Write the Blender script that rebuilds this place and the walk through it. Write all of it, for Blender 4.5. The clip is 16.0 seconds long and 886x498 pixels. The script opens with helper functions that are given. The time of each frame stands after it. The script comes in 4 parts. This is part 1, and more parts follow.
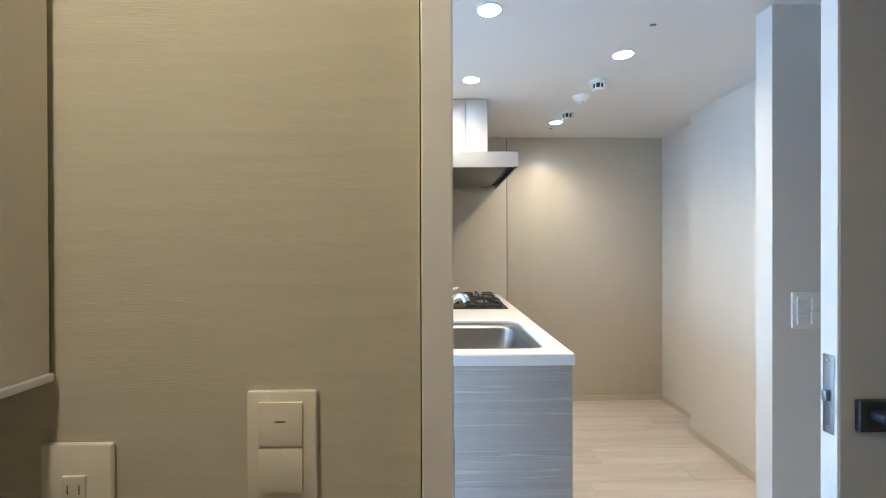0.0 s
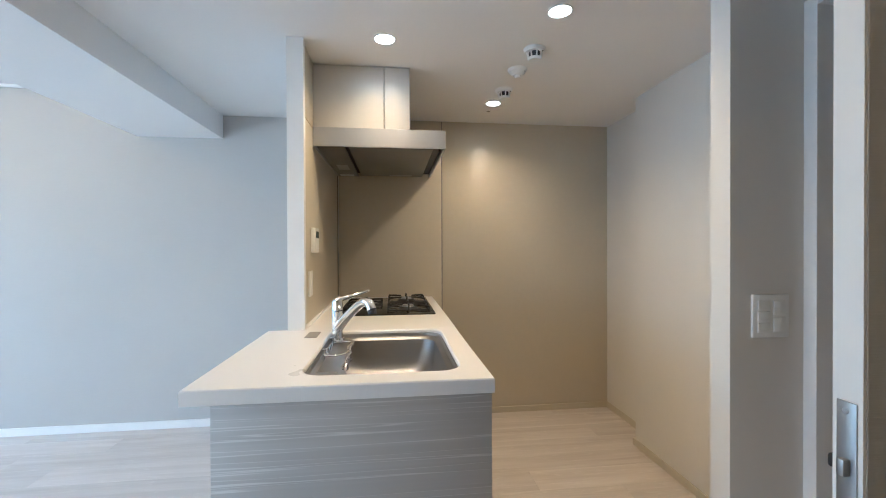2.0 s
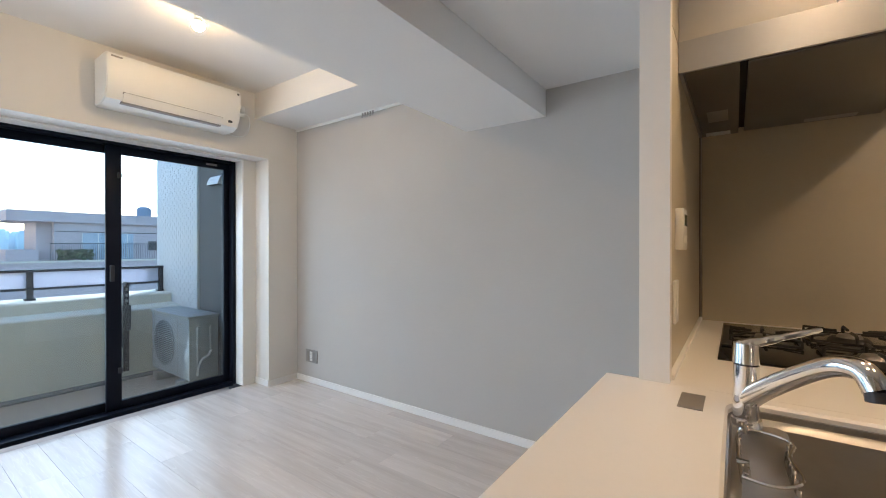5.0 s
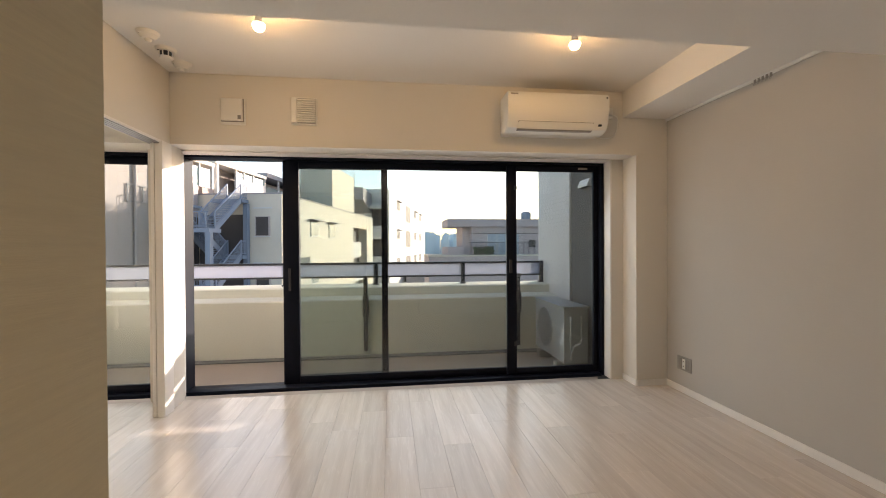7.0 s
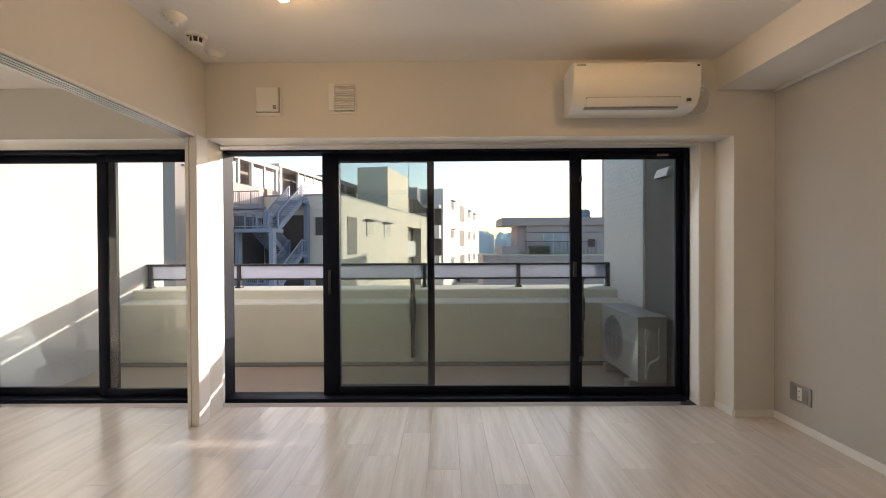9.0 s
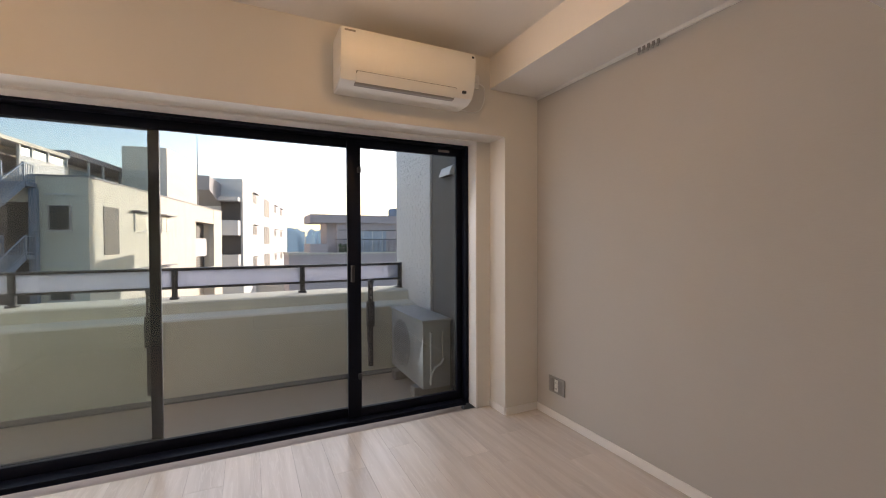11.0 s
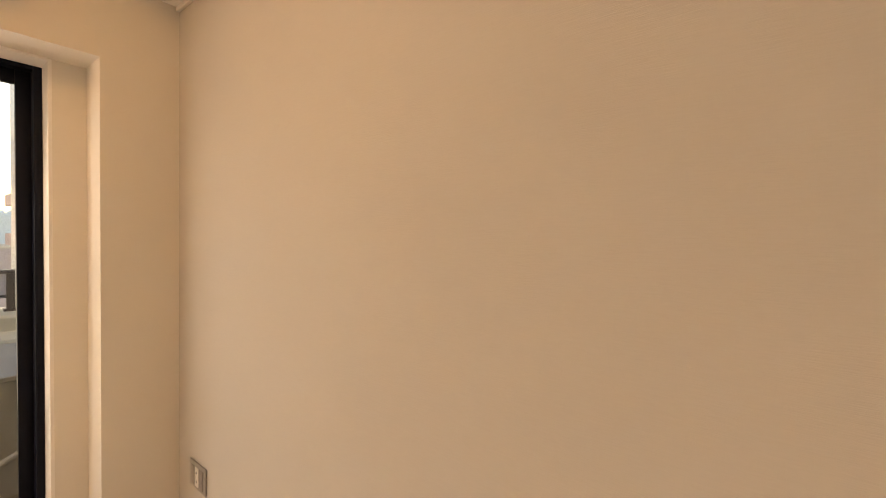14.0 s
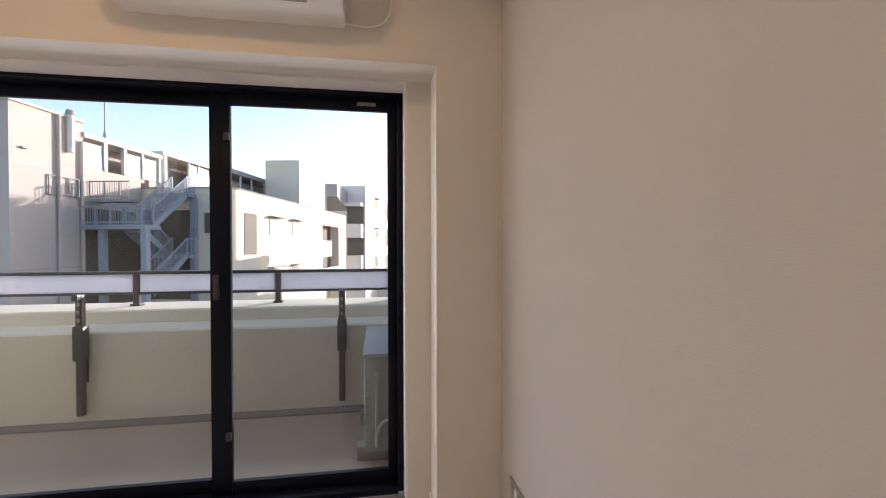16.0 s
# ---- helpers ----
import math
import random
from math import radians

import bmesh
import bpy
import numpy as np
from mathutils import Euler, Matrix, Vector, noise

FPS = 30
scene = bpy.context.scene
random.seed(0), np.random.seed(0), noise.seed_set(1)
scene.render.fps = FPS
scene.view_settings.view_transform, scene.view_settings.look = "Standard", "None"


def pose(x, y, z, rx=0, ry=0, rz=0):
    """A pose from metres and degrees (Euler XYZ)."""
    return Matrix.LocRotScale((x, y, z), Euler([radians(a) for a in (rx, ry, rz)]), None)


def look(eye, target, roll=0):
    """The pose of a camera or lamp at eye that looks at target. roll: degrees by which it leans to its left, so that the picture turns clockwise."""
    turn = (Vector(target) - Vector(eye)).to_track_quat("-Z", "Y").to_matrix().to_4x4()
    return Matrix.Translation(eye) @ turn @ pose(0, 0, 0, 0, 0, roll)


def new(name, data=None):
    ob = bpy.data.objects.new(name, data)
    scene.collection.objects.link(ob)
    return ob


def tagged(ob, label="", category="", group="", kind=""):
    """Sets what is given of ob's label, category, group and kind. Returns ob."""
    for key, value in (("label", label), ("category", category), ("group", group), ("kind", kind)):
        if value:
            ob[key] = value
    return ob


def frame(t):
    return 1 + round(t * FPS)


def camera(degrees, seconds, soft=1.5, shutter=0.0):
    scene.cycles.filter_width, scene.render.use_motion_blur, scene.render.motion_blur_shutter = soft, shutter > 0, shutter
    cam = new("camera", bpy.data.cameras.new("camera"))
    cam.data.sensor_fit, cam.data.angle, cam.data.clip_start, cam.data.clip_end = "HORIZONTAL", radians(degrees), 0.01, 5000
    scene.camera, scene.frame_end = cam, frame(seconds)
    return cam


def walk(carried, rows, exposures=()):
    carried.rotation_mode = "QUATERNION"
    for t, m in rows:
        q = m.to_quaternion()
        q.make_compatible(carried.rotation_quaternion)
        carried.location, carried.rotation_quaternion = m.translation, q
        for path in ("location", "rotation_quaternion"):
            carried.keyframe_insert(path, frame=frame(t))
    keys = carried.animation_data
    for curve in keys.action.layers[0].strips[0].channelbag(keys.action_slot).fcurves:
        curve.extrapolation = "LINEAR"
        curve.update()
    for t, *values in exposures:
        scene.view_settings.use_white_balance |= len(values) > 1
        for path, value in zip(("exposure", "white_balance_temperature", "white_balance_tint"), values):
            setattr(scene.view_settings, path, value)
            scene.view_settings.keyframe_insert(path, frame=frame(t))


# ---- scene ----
cam = camera(94.2, 16.0, soft=1.0)
PATH = [
    (0, (-0.51, -1.514, 1.297), (-0.481, 0.485, 1.288), -0.2),
    (0.5, (-0.449, -1.484, 1.288), (-0.382, 0.515, 1.278), -0.2),
    (1, (-0.361, -1.398, 1.285), (-0.239, 0.598, 1.274), -0.2),
    (1.5, (-0.306, -1.28, 1.282), (-0.114, 0.711, 1.268), -0.1),
    (2, (-0.284, -1.143, 1.275), (-0.046, 0.843, 1.262), -0.2),
    (2.5, (-0.288, -0.971, 1.283), (-0.048, 1.014, 1.266), -0.2),
    (3, (-0.306, -0.816, 1.274), (-0.144, 1.177, 1.255), -0.1),
    (3.5, (-0.334, -0.677, 1.292), (-0.353, 1.322, 1.268), -0.1),
    (4, (-0.398, -0.578, 1.282), (-0.711, 1.397, 1.26), -0.2),
    (4.5, (-0.484, -0.484, 1.266), (-1.202, 1.383, 1.259), -0.0),
    (5, (-0.544, -0.442, 1.253), (-1.703, 1.188, 1.246), -0.0),
    (5.2, (-0.555, -0.43, 1.255), (-1.882, 1.066, 1.245), -0.2),
    (7.3, (-0.568, -0.498, 1.259), (-2.563, -0.364, 1.246), -0.3),
    (7.5, (-0.574, -0.49, 1.248), (-2.572, -0.412, 1.239), -0.3),
    (8, (-0.654, -0.446, 1.24), (-2.654, -0.456, 1.227), -0.2),
    (8.2, (-0.714, -0.442, 1.254), (-2.714, -0.466, 1.235), -0.3),
    (10.3, (-1.331, -0.28, 1.268), (-3.316, -0.032, 1.241), -0.3),
    (10.5, (-1.371, -0.221, 1.269), (-3.332, 0.171, 1.243), -0.2),
    (11, (-1.434, -0.038, 1.285), (-3.241, 0.818, 1.25), -0.2),
    (11.5, (-1.455, 0.192, 1.271), (-3.034, 1.419, 1.246), 0.0),
    (12, (-1.532, 0.387, 1.272), (-2.869, 1.874, 1.242), 0.2),
    (12.5, (-1.593, 0.602, 1.273), (-2.778, 2.213, 1.248), 0.1),
    (13, (-1.641, 0.807, 1.26), (-2.752, 2.47, 1.245), 0.0),
    (13.5, (-1.697, 1.03, 1.295), (-2.83, 2.678, 1.259), 0.3),
    (14, (-1.79, 1.191, 1.327), (-3.018, 2.77, 1.274), 1.0),
    (14.5, (-1.883, 1.299, 1.297), (-3.268, 2.741, 1.269), 0.4),
    (15, (-1.997, 1.389, 1.277), (-3.599, 2.587, 1.271), 0.3),
    (15.5, (-2.09, 1.437, 1.272), (-3.922, 2.239, 1.263), 0.3),
    (16, (-2.185, 1.415, 1.27), (-4.161, 1.727, 1.247), -0.1),
]
EXPOSURES = [(0.0, 4.25, 4080, 5), (1.0, 3.95, 4100, 6), (1.5, 3.88, 4200, 6), (2.0, 3.66, 4550, 7), (3.0, 3.6, 4700, 8), (4.0, 3.48, 4800, 8), (5.2, 2.95, 5500, 15), (7.3, 2.22, 7200, 20), (8.2, 2.08, 7000, 20), (10.5, 1.84, 6900, 23), (11.0, 2.18, 6900, 27), (11.5, 2.52, 6600, 25), (12.5, 2.96, 6500, 20), (13.0, 2.98, 9300, 30), (13.5, 3.04, 11700, 35), (14.0, 3.02, 10700, 31), (14.5, 2.88, 10600, 29), (15.0, 2.9, 7200, 22), (15.5, 2.77, 6250, 19), (16.0, 2.52, 6700, 27)]
walk(cam, [(t, look(eye, target, roll)) for t, eye, target, roll in PATH], EXPOSURES)

# ---- sky and sun ----
world = bpy.data.worlds.new("world")
scene.world = world
world.use_nodes = True
wn = world.node_tree
sky = wn.nodes.new("ShaderNodeTexSky")
sky.sky_type = "NISHITA"
sky.sun_disc = False
SUN_EL, SUN_DIR = radians(11.8), Vector((-0.673, 0.740, 0))
sky.sun_elevation = SUN_EL
sky.sun_rotation = math.atan2(SUN_DIR.x, SUN_DIR.y)
sky.air_density, sky.dust_density, sky.ozone_density = 1.0, 1.1, 1.3
wn.nodes["Background"].inputs["Strength"].default_value = 0.10
wn.links.new(sky.outputs[0], wn.nodes["Background"].inputs["Color"])
sun_data = bpy.data.lights.new("sun", "SUN")
sun_data.energy, sun_data.angle, sun_data.color = 2.0, radians(0.5), (1.0, 0.93, 0.82)
sun = new("sun", sun_data)
to_sun = SUN_DIR.normalized() * math.cos(SUN_EL) + Vector((0, 0, math.sin(SUN_EL)))
sun.matrix_basis = look(to_sun * 40, (0, 0, 0))

# kitchen downlights (x, y), bare bulbs in the living room, wash room light
DOWNLIGHTS = [(-0.32, 0.735), (0.367, 1.50), (0.378, 0.435), (-0.305, 0.073)]
BULBS = [(-3.03, -1.23), (-3.03, 0.66)]
WARM = (1.0, 0.60, 0.235)
K_CEIL, L_CEIL = 2.212, 2.60
DOWN_WATTS, BULB_GLOW = 1.85, 43.0
for i, (x, y) in enumerate(DOWNLIGHTS + [(-0.92, -1.55)]):
    d = bpy.data.lights.new("downlight_lamp", "SPOT")
    d.energy, d.color, d.spot_size, d.spot_blend, d.shadow_soft_size = DOWN_WATTS if i < 4 else 1.45, WARM, radians(150 if i < 4 else 170), 1.0 if i < 4 else 0.4, 0.04
    new("downlight_lamp", d).matrix_basis = pose(x, y, (K_CEIL if i < 4 else 2.2) - 0.03)

# daylight that the sky sends in through the two balcony windows
for name, y, wide in (("window_daylight", -0.33, 3.6), ("bedroom_daylight", -3.38, 1.8)):
    d = bpy.data.lights.new(name, "AREA")
    d.shape, d.size, d.size_y = "RECTANGLE", wide, 1.9
    d.energy, d.color = 1.35 * wide, (0.87, 0.97, 1.0)
    new(name, d).matrix_basis = look((-4.50, y, 1.05), (-0.5, y, -0.55))


# ---- materials ----
def tree(name):
    m = bpy.data.materials.new(name)
    m.use_nodes = True
    return m, m.node_tree, m.node_tree.nodes["Principled BSDF"]


def surf(name, color, rough=0.5, metal=0.0, vary=0.06, scale=3.0, stretch=(1, 1, 1), fine=60.0, bump=0.05, bump_stretch=None, spec=0.5, coat=0.0, rand=0.0, island=False, rough_vary=0.08):
    """A surface with slow blotches of tone, a finer grain that also gives relief, and uneven gloss."""
    m, t, b = tree(name)
    n, l = t.nodes, t.links
    co = n.new("ShaderNodeTexCoord")
    mp = n.new("ShaderNodeMapping")
    mp.inputs["Scale"].default_value = stretch
    l.new(co.outputs["Object"], mp.inputs["Vector"])
    big = n.new("ShaderNodeTexNoise")
    big.inputs["Scale"].default_value, big.inputs["Detail"].default_value = scale, 4
    l.new(mp.outputs[0], big.inputs["Vector"])
    mp2 = n.new("ShaderNodeMapping")
    mp2.inputs["Scale"].default_value = bump_stretch or stretch
    l.new(co.outputs["Object"], mp2.inputs["Vector"])
    small = n.new("ShaderNodeTexNoise")
    small.inputs["Scale"].default_value, small.inputs["Detail"].default_value = fine, 3
    l.new(mp2.outputs[0], small.inputs["Vector"])
    mix = n.new("ShaderNodeMath")
    mix.operation = "MULTIPLY_ADD"
    l.new(small.outputs[0], mix.inputs[0])
    mix.inputs[1].default_value = 0.45
    l.new(big.outputs[0], mix.inputs[2])
    value = n.new("ShaderNodeMapRange")
    value.inputs["From Min"].default_value, value.inputs["From Max"].default_value = 0.4, 1.05
    value.inputs["To Min"].default_value, value.inputs["To Max"].default_value = 1 - vary, 1 + vary
    l.new(mix.outputs[0], value.inputs[0])
    last = value.outputs[0]
    if rand:
        src = n.new("ShaderNodeNewGeometry").outputs["Random Per Island"] if island else n.new("ShaderNodeObjectInfo").outputs["Random"]
        r = n.new("ShaderNodeMapRange")
        r.inputs["To Min"].default_value, r.inputs["To Max"].default_value = 1 - rand, 1 + rand
        l.new(src, r.inputs[0])
        mul = n.new("ShaderNodeMath")
        mul.operation = "MULTIPLY"
        l.new(last, mul.inputs[0]), l.new(r.outputs[0], mul.inputs[1])
        last = mul.outputs[0]
    hsv = n.new("ShaderNodeHueSaturation")
    hsv.inputs["Color"].default_value = (*color, 1)
    l.new(last, hsv.inputs["Value"])
    l.new(hsv.outputs[0], b.inputs["Base Color"])
    rr = n.new("ShaderNodeMapRange")
    rr.inputs["To Min"].default_value, rr.inputs["To Max"].default_value = max(0.02, rough - rough_vary), min(1, rough + rough_vary)
    l.new(big.outputs[0], rr.inputs[0])
    l.new(rr.outputs[0], b.inputs["Roughness"])
    b.inputs["Metallic"].default_value = metal
    b.inputs["Specular IOR Level"].default_value = spec
    b.inputs["Coat Weight"].default_value = coat
    if bump:
        bp = n.new("ShaderNodeBump")
        bp.inputs["Strength"].default_value, bp.inputs["Distance"].default_value = bump, 0.004
        l.new(small.outputs[0], bp.inputs["Height"])
        l.new(bp.outputs[0], b.inputs["Normal"])
    return m


def glow(name, color, strength):
    m, t, b = tree(name)
    b.inputs["Base Color"].default_value = (0.9, 0.9, 0.9, 1)
    b.inputs["Emission Color"].default_value = (*color, 1)
    b.inputs["Emission Strength"].default_value = strength
    return m


def glass(name, tint, rough=0.0, mirror=0.08):
    """A thin pane: clear, slightly tinted, with its surface gloss."""
    m, t, b = tree(name)
    n, l = t.nodes, t.links
    clear = n.new("ShaderNodeBsdfTransparent")
    clear.inputs["Color"].default_value = (*tint, 1)
    shine = n.new("ShaderNodeBsdfGlossy")
    shine.inputs["Roughness"].default_value = rough
    fres = n.new("ShaderNodeLayerWeight")
    fres.inputs["Blend"].default_value = 0.5
    rise = n.new("ShaderNodeMath")
    rise.operation = "POWER"
    rise.inputs[1].default_value = 5.0
    l.new(fres.outputs["Facing"], rise.inputs[0])
    mul = n.new("ShaderNodeMath")
    mul.operation = "MULTIPLY_ADD"
    mul.inputs[1].default_value, mul.inputs[2].default_value = 0.9, mirror
    mul.use_clamp = True
    mx = n.new("ShaderNodeMixShader")
    l.new(rise.outputs[0], mul.inputs[0]), l.new(mul.outputs[0], mx.inputs[0])
    l.new(clear.outputs[0], mx.inputs[1]), l.new(shine.outputs[0], mx.inputs[2])
    l.new(mx.outputs[0], n["Material Output"].inputs["Surface"])
    return m


def frosted(name, color):
    """A milky sheet that lets light through softly."""
    m, t, b = tree(name)
    n, l = t.nodes, t.links
    b.inputs["Base Color"].default_value, b.inputs["Roughness"].default_value = (*color, 1), 0.45
    through_light = n.new("ShaderNodeBsdfTranslucent")
    through_light.inputs["Color"].default_value = (*color, 1)
    mx = n.new("ShaderNodeMixShader")
    mx.inputs[0].default_value = 0.5
    l.new(b.outputs[0], mx.inputs[1]), l.new(through_light.outputs[0], mx.inputs[2])
    l.new(mx.outputs[0], n["Material Output"].inputs["Surface"])
    return m


def grain(name, dark, light, line, axis_stretch, rough, line_scale, rand=0.0, soft=0.25, wob=0.35, lines=0.5, coat=0.0):
    """Wood-look print: long streaks along one axis with pale fine lines."""
    m, t, b = tree(name)
    n, l = t.nodes, t.links
    co = n.new("ShaderNodeTexCoord")
    off = n.new("ShaderNodeVectorMath")
    off.operation = "ADD"
    l.new(co.outputs["Object"], off.inputs[0])
    if rand:
        info = n.new("ShaderNodeObjectInfo")
        sc = n.new("ShaderNodeVectorMath")
        sc.operation = "SCALE"
        sc.inputs["Scale"].default_value = 37.0
        l.new(info.outputs["Random"], sc.inputs[0])
        l.new(sc.outputs[0], off.inputs[1])
    mp = n.new("ShaderNodeMapping")
    mp.inputs["Scale"].default_value = axis_stretch
    l.new(off.outputs[0], mp.inputs["Vector"])
    a = n.new("ShaderNodeTexNoise")
    a.inputs["Scale"].default_value, a.inputs["Detail"].default_value, a.inputs["Distortion"].default_value = line_scale, 5, wob
    l.new(mp.outputs[0], a.inputs["Vector"])
    r1 = n.new("ShaderNodeValToRGB")
    r1.color_ramp.elements[0].position, r1.color_ramp.elements[1].position = 0.5 - soft, 0.5 + soft
    r1.color_ramp.elements[0].color, r1.color_ramp.elements[1].color = (*dark, 1), (*light, 1)
    l.new(a.outputs[0], r1.inputs[0])
    c = n.new("ShaderNodeTexNoise")
    c.inputs["Scale"].default_value, c.inputs["Detail"].default_value, c.inputs["Distortion"].default_value = line_scale * 1.7, 2, wob
    l.new(mp.outputs[0], c.inputs["Vector"])
    r2 = n.new("ShaderNodeValToRGB")
    for p, v in ((0.0, 0), (0.49, 0), (0.515, lines), (0.54, 0)):
        e = r2.color_ramp.elements.new(p) if p not in (0.0,) else r2.color_ramp.elements[0]
        e.position, e.color = p, (v, v, v, 1)
    r2.color_ramp.elements[-1].color = (0, 0, 0, 1)
    l.new(c.outputs[0], r2.inputs[0])
    mx = n.new("ShaderNodeMix")
    mx.data_type = "RGBA"
    l.new(r2.outputs[0], mx.inputs[0]), l.new(r1.outputs[0], mx.inputs[6])
    mx.inputs[7].default_value = (*line, 1)
    last = mx.outputs[2]
    if rand:
        r = n.new("ShaderNodeMapRange")
        r.inputs["To Min"].default_value, r.inputs["To Max"].default_value = 1 - rand, 1 + rand
        l.new(info.outputs["Random"], r.inputs[0])
        hsv = n.new("ShaderNodeHueSaturation")
        l.new(last, hsv.inputs["Color"]), l.new(r.outputs[0], hsv.inputs["Value"])
        last = hsv.outputs[0]
    l.new(last, b.inputs["Base Color"])
    b.inputs["Roughness"].default_value = rough
    b.inputs["Coat Weight"].default_value, b.inputs["Coat Roughness"].default_value = coat, 0.18
    bp = n.new("ShaderNodeBump")
    bp.inputs["Strength"].default_value, bp.inputs["Distance"].default_value = 0.08, 0.002
    l.new(a.outputs[0], bp.inputs["Height"])
    l.new(bp.outputs[0], b.inputs["Normal"])
    return m


WEAVE = (4, 4, 60)
M_WALL = surf("wallpaper_white", (0.73, 0.70, 0.645), 0.85, vary=0.03, scale=1.5, fine=9, bump_stretch=WEAVE, bump=0.12, spec=0.25)
M_GREY = surf("wallpaper_grey", (0.51, 0.49, 0.46), 0.85, vary=0.045, scale=1.2, fine=9, bump_stretch=WEAVE, bump=0.14, spec=0.25)
M_HALL = surf("wallpaper_beige", (0.59, 0.55, 0.42), 0.85, vary=0.06, scale=2.5, fine=9, stretch=(3, 3, 40), bump_stretch=WEAVE, bump=0.11, spec=0.25)
M_CEIL = surf("ceiling_paper", (0.82, 0.80, 0.77), 0.9, vary=0.025, scale=1.3, fine=80, bump=0.08, spec=0.2)
M_TRIM = surf("white_trim", (0.83, 0.81, 0.78), 0.45, vary=0.03, fine=30, bump=0.02)
M_PANEL = surf("kitchen_panel", (0.59, 0.53, 0.41), 0.30, vary=0.04, scale=1.0, fine=30, bump=0.015, rough_vary=0.06)
M_TOP = surf("white_counter", (0.84, 0.82, 0.80), 0.3, vary=0.02, scale=2, fine=90, bump=0.01)
M_STEEL = surf("brushed_steel", (0.38, 0.37, 0.36), 0.38, metal=1, vary=0.06, scale=4, fine=40, stretch=(1, 12, 1), bump=0.02)
M_CHROME = surf("chrome", (0.82, 0.82, 0.83), 0.10, metal=1, vary=0.02, bump=0, rough_vary=0.02)
M_HOOD = surf("hood_silver", (0.50, 0.49, 0.47), 0.35, metal=0.75, vary=0.04, scale=3, stretch=(1, 10, 1), fine=50, bump=0.01)
M_FILTER = surf("hood_filter", (0.17, 0.165, 0.155), 0.35, metal=0.5, vary=0.05, bump=0.01)
M_DUCT = surf("hood_cover", (0.62, 0.59, 0.54), 0.38, metal=0.1, vary=0.02, bump=0.005, rough_vary=0.02)
M_BLACK = surf("black_glass", (0.012, 0.012, 0.013), 0.08, vary=0.1, bump=0, rough_vary=0.03)
M_IRON = surf("black_iron", (0.02, 0.02, 0.02), 0.55, vary=0.2, fine=120, bump=0.1)
M_FRAME = surf("black_aluminium", (0.006, 0.008, 0.016), 0.4, vary=0.15, fine=90, bump=0.02, spec=0.12)
M_BRONZE = surf("dark_bronze_rail", (0.05, 0.052, 0.06), 0.4, metal=0.5, vary=0.1, bump=0.02)
M_SILVER = surf("silver_plate", (0.34, 0.33, 0.31), 0.38, metal=0.6, vary=0.04, bump=0.01)
M_PLASTIC = surf("white_plastic", (0.80, 0.79, 0.75), 0.35, vary=0.02, bump=0.01)
M_CREAM = surf("cream_plastic", (0.80, 0.74, 0.60), 0.35, vary=0.02, bump=0.01)
M_GREYPLAST = surf("grey_plastic", (0.30, 0.28, 0.26), 0.4, metal=0.3, vary=0.05, bump=0.01)
M_DARK = surf("dark_plastic", (0.03, 0.03, 0.035), 0.4, vary=0.1, bump=0.02)
M_SCREEN = surf("dark_screen", (0.008, 0.045, 0.065), 0.12, vary=0.1, bump=0)
M_FLOOR = grain("floor_wood", (0.59, 0.515, 0.45), (0.755, 0.685, 0.62), (0.80, 0.735, 0.665), (0.42, 6, 1), 0.25, 3.2, rand=0.08, soft=0.26, lines=0.4, coat=0.35)
M_JOINT = surf("floor_joint", (0.38, 0.33, 0.28), 0.7, vary=0.1)
M_CABINET = grain("grey_wood_front", (0.42, 0.405, 0.39), (0.52, 0.505, 0.49), (0.72, 0.70, 0.68), (0.2, 0.2, 15), 0.4, 2.2, soft=0.22, wob=0.1, lines=0.7)
M_CONC = surf("parapet_paint", (0.68, 0.67, 0.58), 0.85, vary=0.05, scale=1.2, fine=60, bump=0.15, spec=0.2)
M_BALC = surf("balcony_sheet", (0.36, 0.285, 0.225), 0.4, vary=0.08, scale=2, fine=120, bump=0.15)
M_GUTTER = surf("gutter_grey", (0.16, 0.16, 0.15), 0.8, vary=0.1)
M_TILE = surf("white_tile", (0.72, 0.73, 0.73), 0.4, vary=0.03, rand=0.025, island=True, bump=0.03)
M_GROUT = surf("tile_grout", (0.68, 0.69, 0.69), 0.9, vary=0.05)
# grey render set extra dark: the balcony's shade is part of this colour
M_SHADEWALL = surf("grey_render_shaded", (0.14, 0.14, 0.135), 0.85, vary=0.05, bump=0.1)
# white casing drawn mid grey, with the balcony's shade in the colour
M_ACUNIT = surf("outdoor_white_shaded", (0.37, 0.38, 0.375), 0.45, vary=0.04, bump=0.01)
M_FROST = frosted("frosted_infill", (0.62, 0.65, 0.75))
M_PANE = glass("pane_glass", (0.835, 0.875, 0.865), mirror=0.055)
M_BULB = glow("bulb_glow", (1.0, 0.61, 0.23), BULB_GLOW)
M_LED = glow("led_disc", (1.0, 0.88, 0.68), 3.0)
M_BLUE = glow("blue_button_light", (0.12, 0.1, 1.0), 0.6)
M_CREAMW = surf("cream_facade", (0.64, 0.585, 0.50), 0.85, vary=0.05, scale=0.4, fine=4, bump=0.05)
M_PINKW = surf("pink_facade", (0.46, 0.395, 0.375), 0.85, vary=0.06, scale=0.4, fine=4, bump=0.05)
M_MAUVE = surf("mauve_facade", (0.46, 0.39, 0.40), 0.85, vary=0.06, scale=0.4, fine=4, bump=0.05)
M_PALEGL = surf("pale_curtained_glass", (0.36, 0.42, 0.50), 0.25, vary=0.08, scale=1)
M_WHITEW = surf("white_facade", (0.62, 0.61, 0.60), 0.85, vary=0.04, scale=0.4, fine=4, bump=0.05)
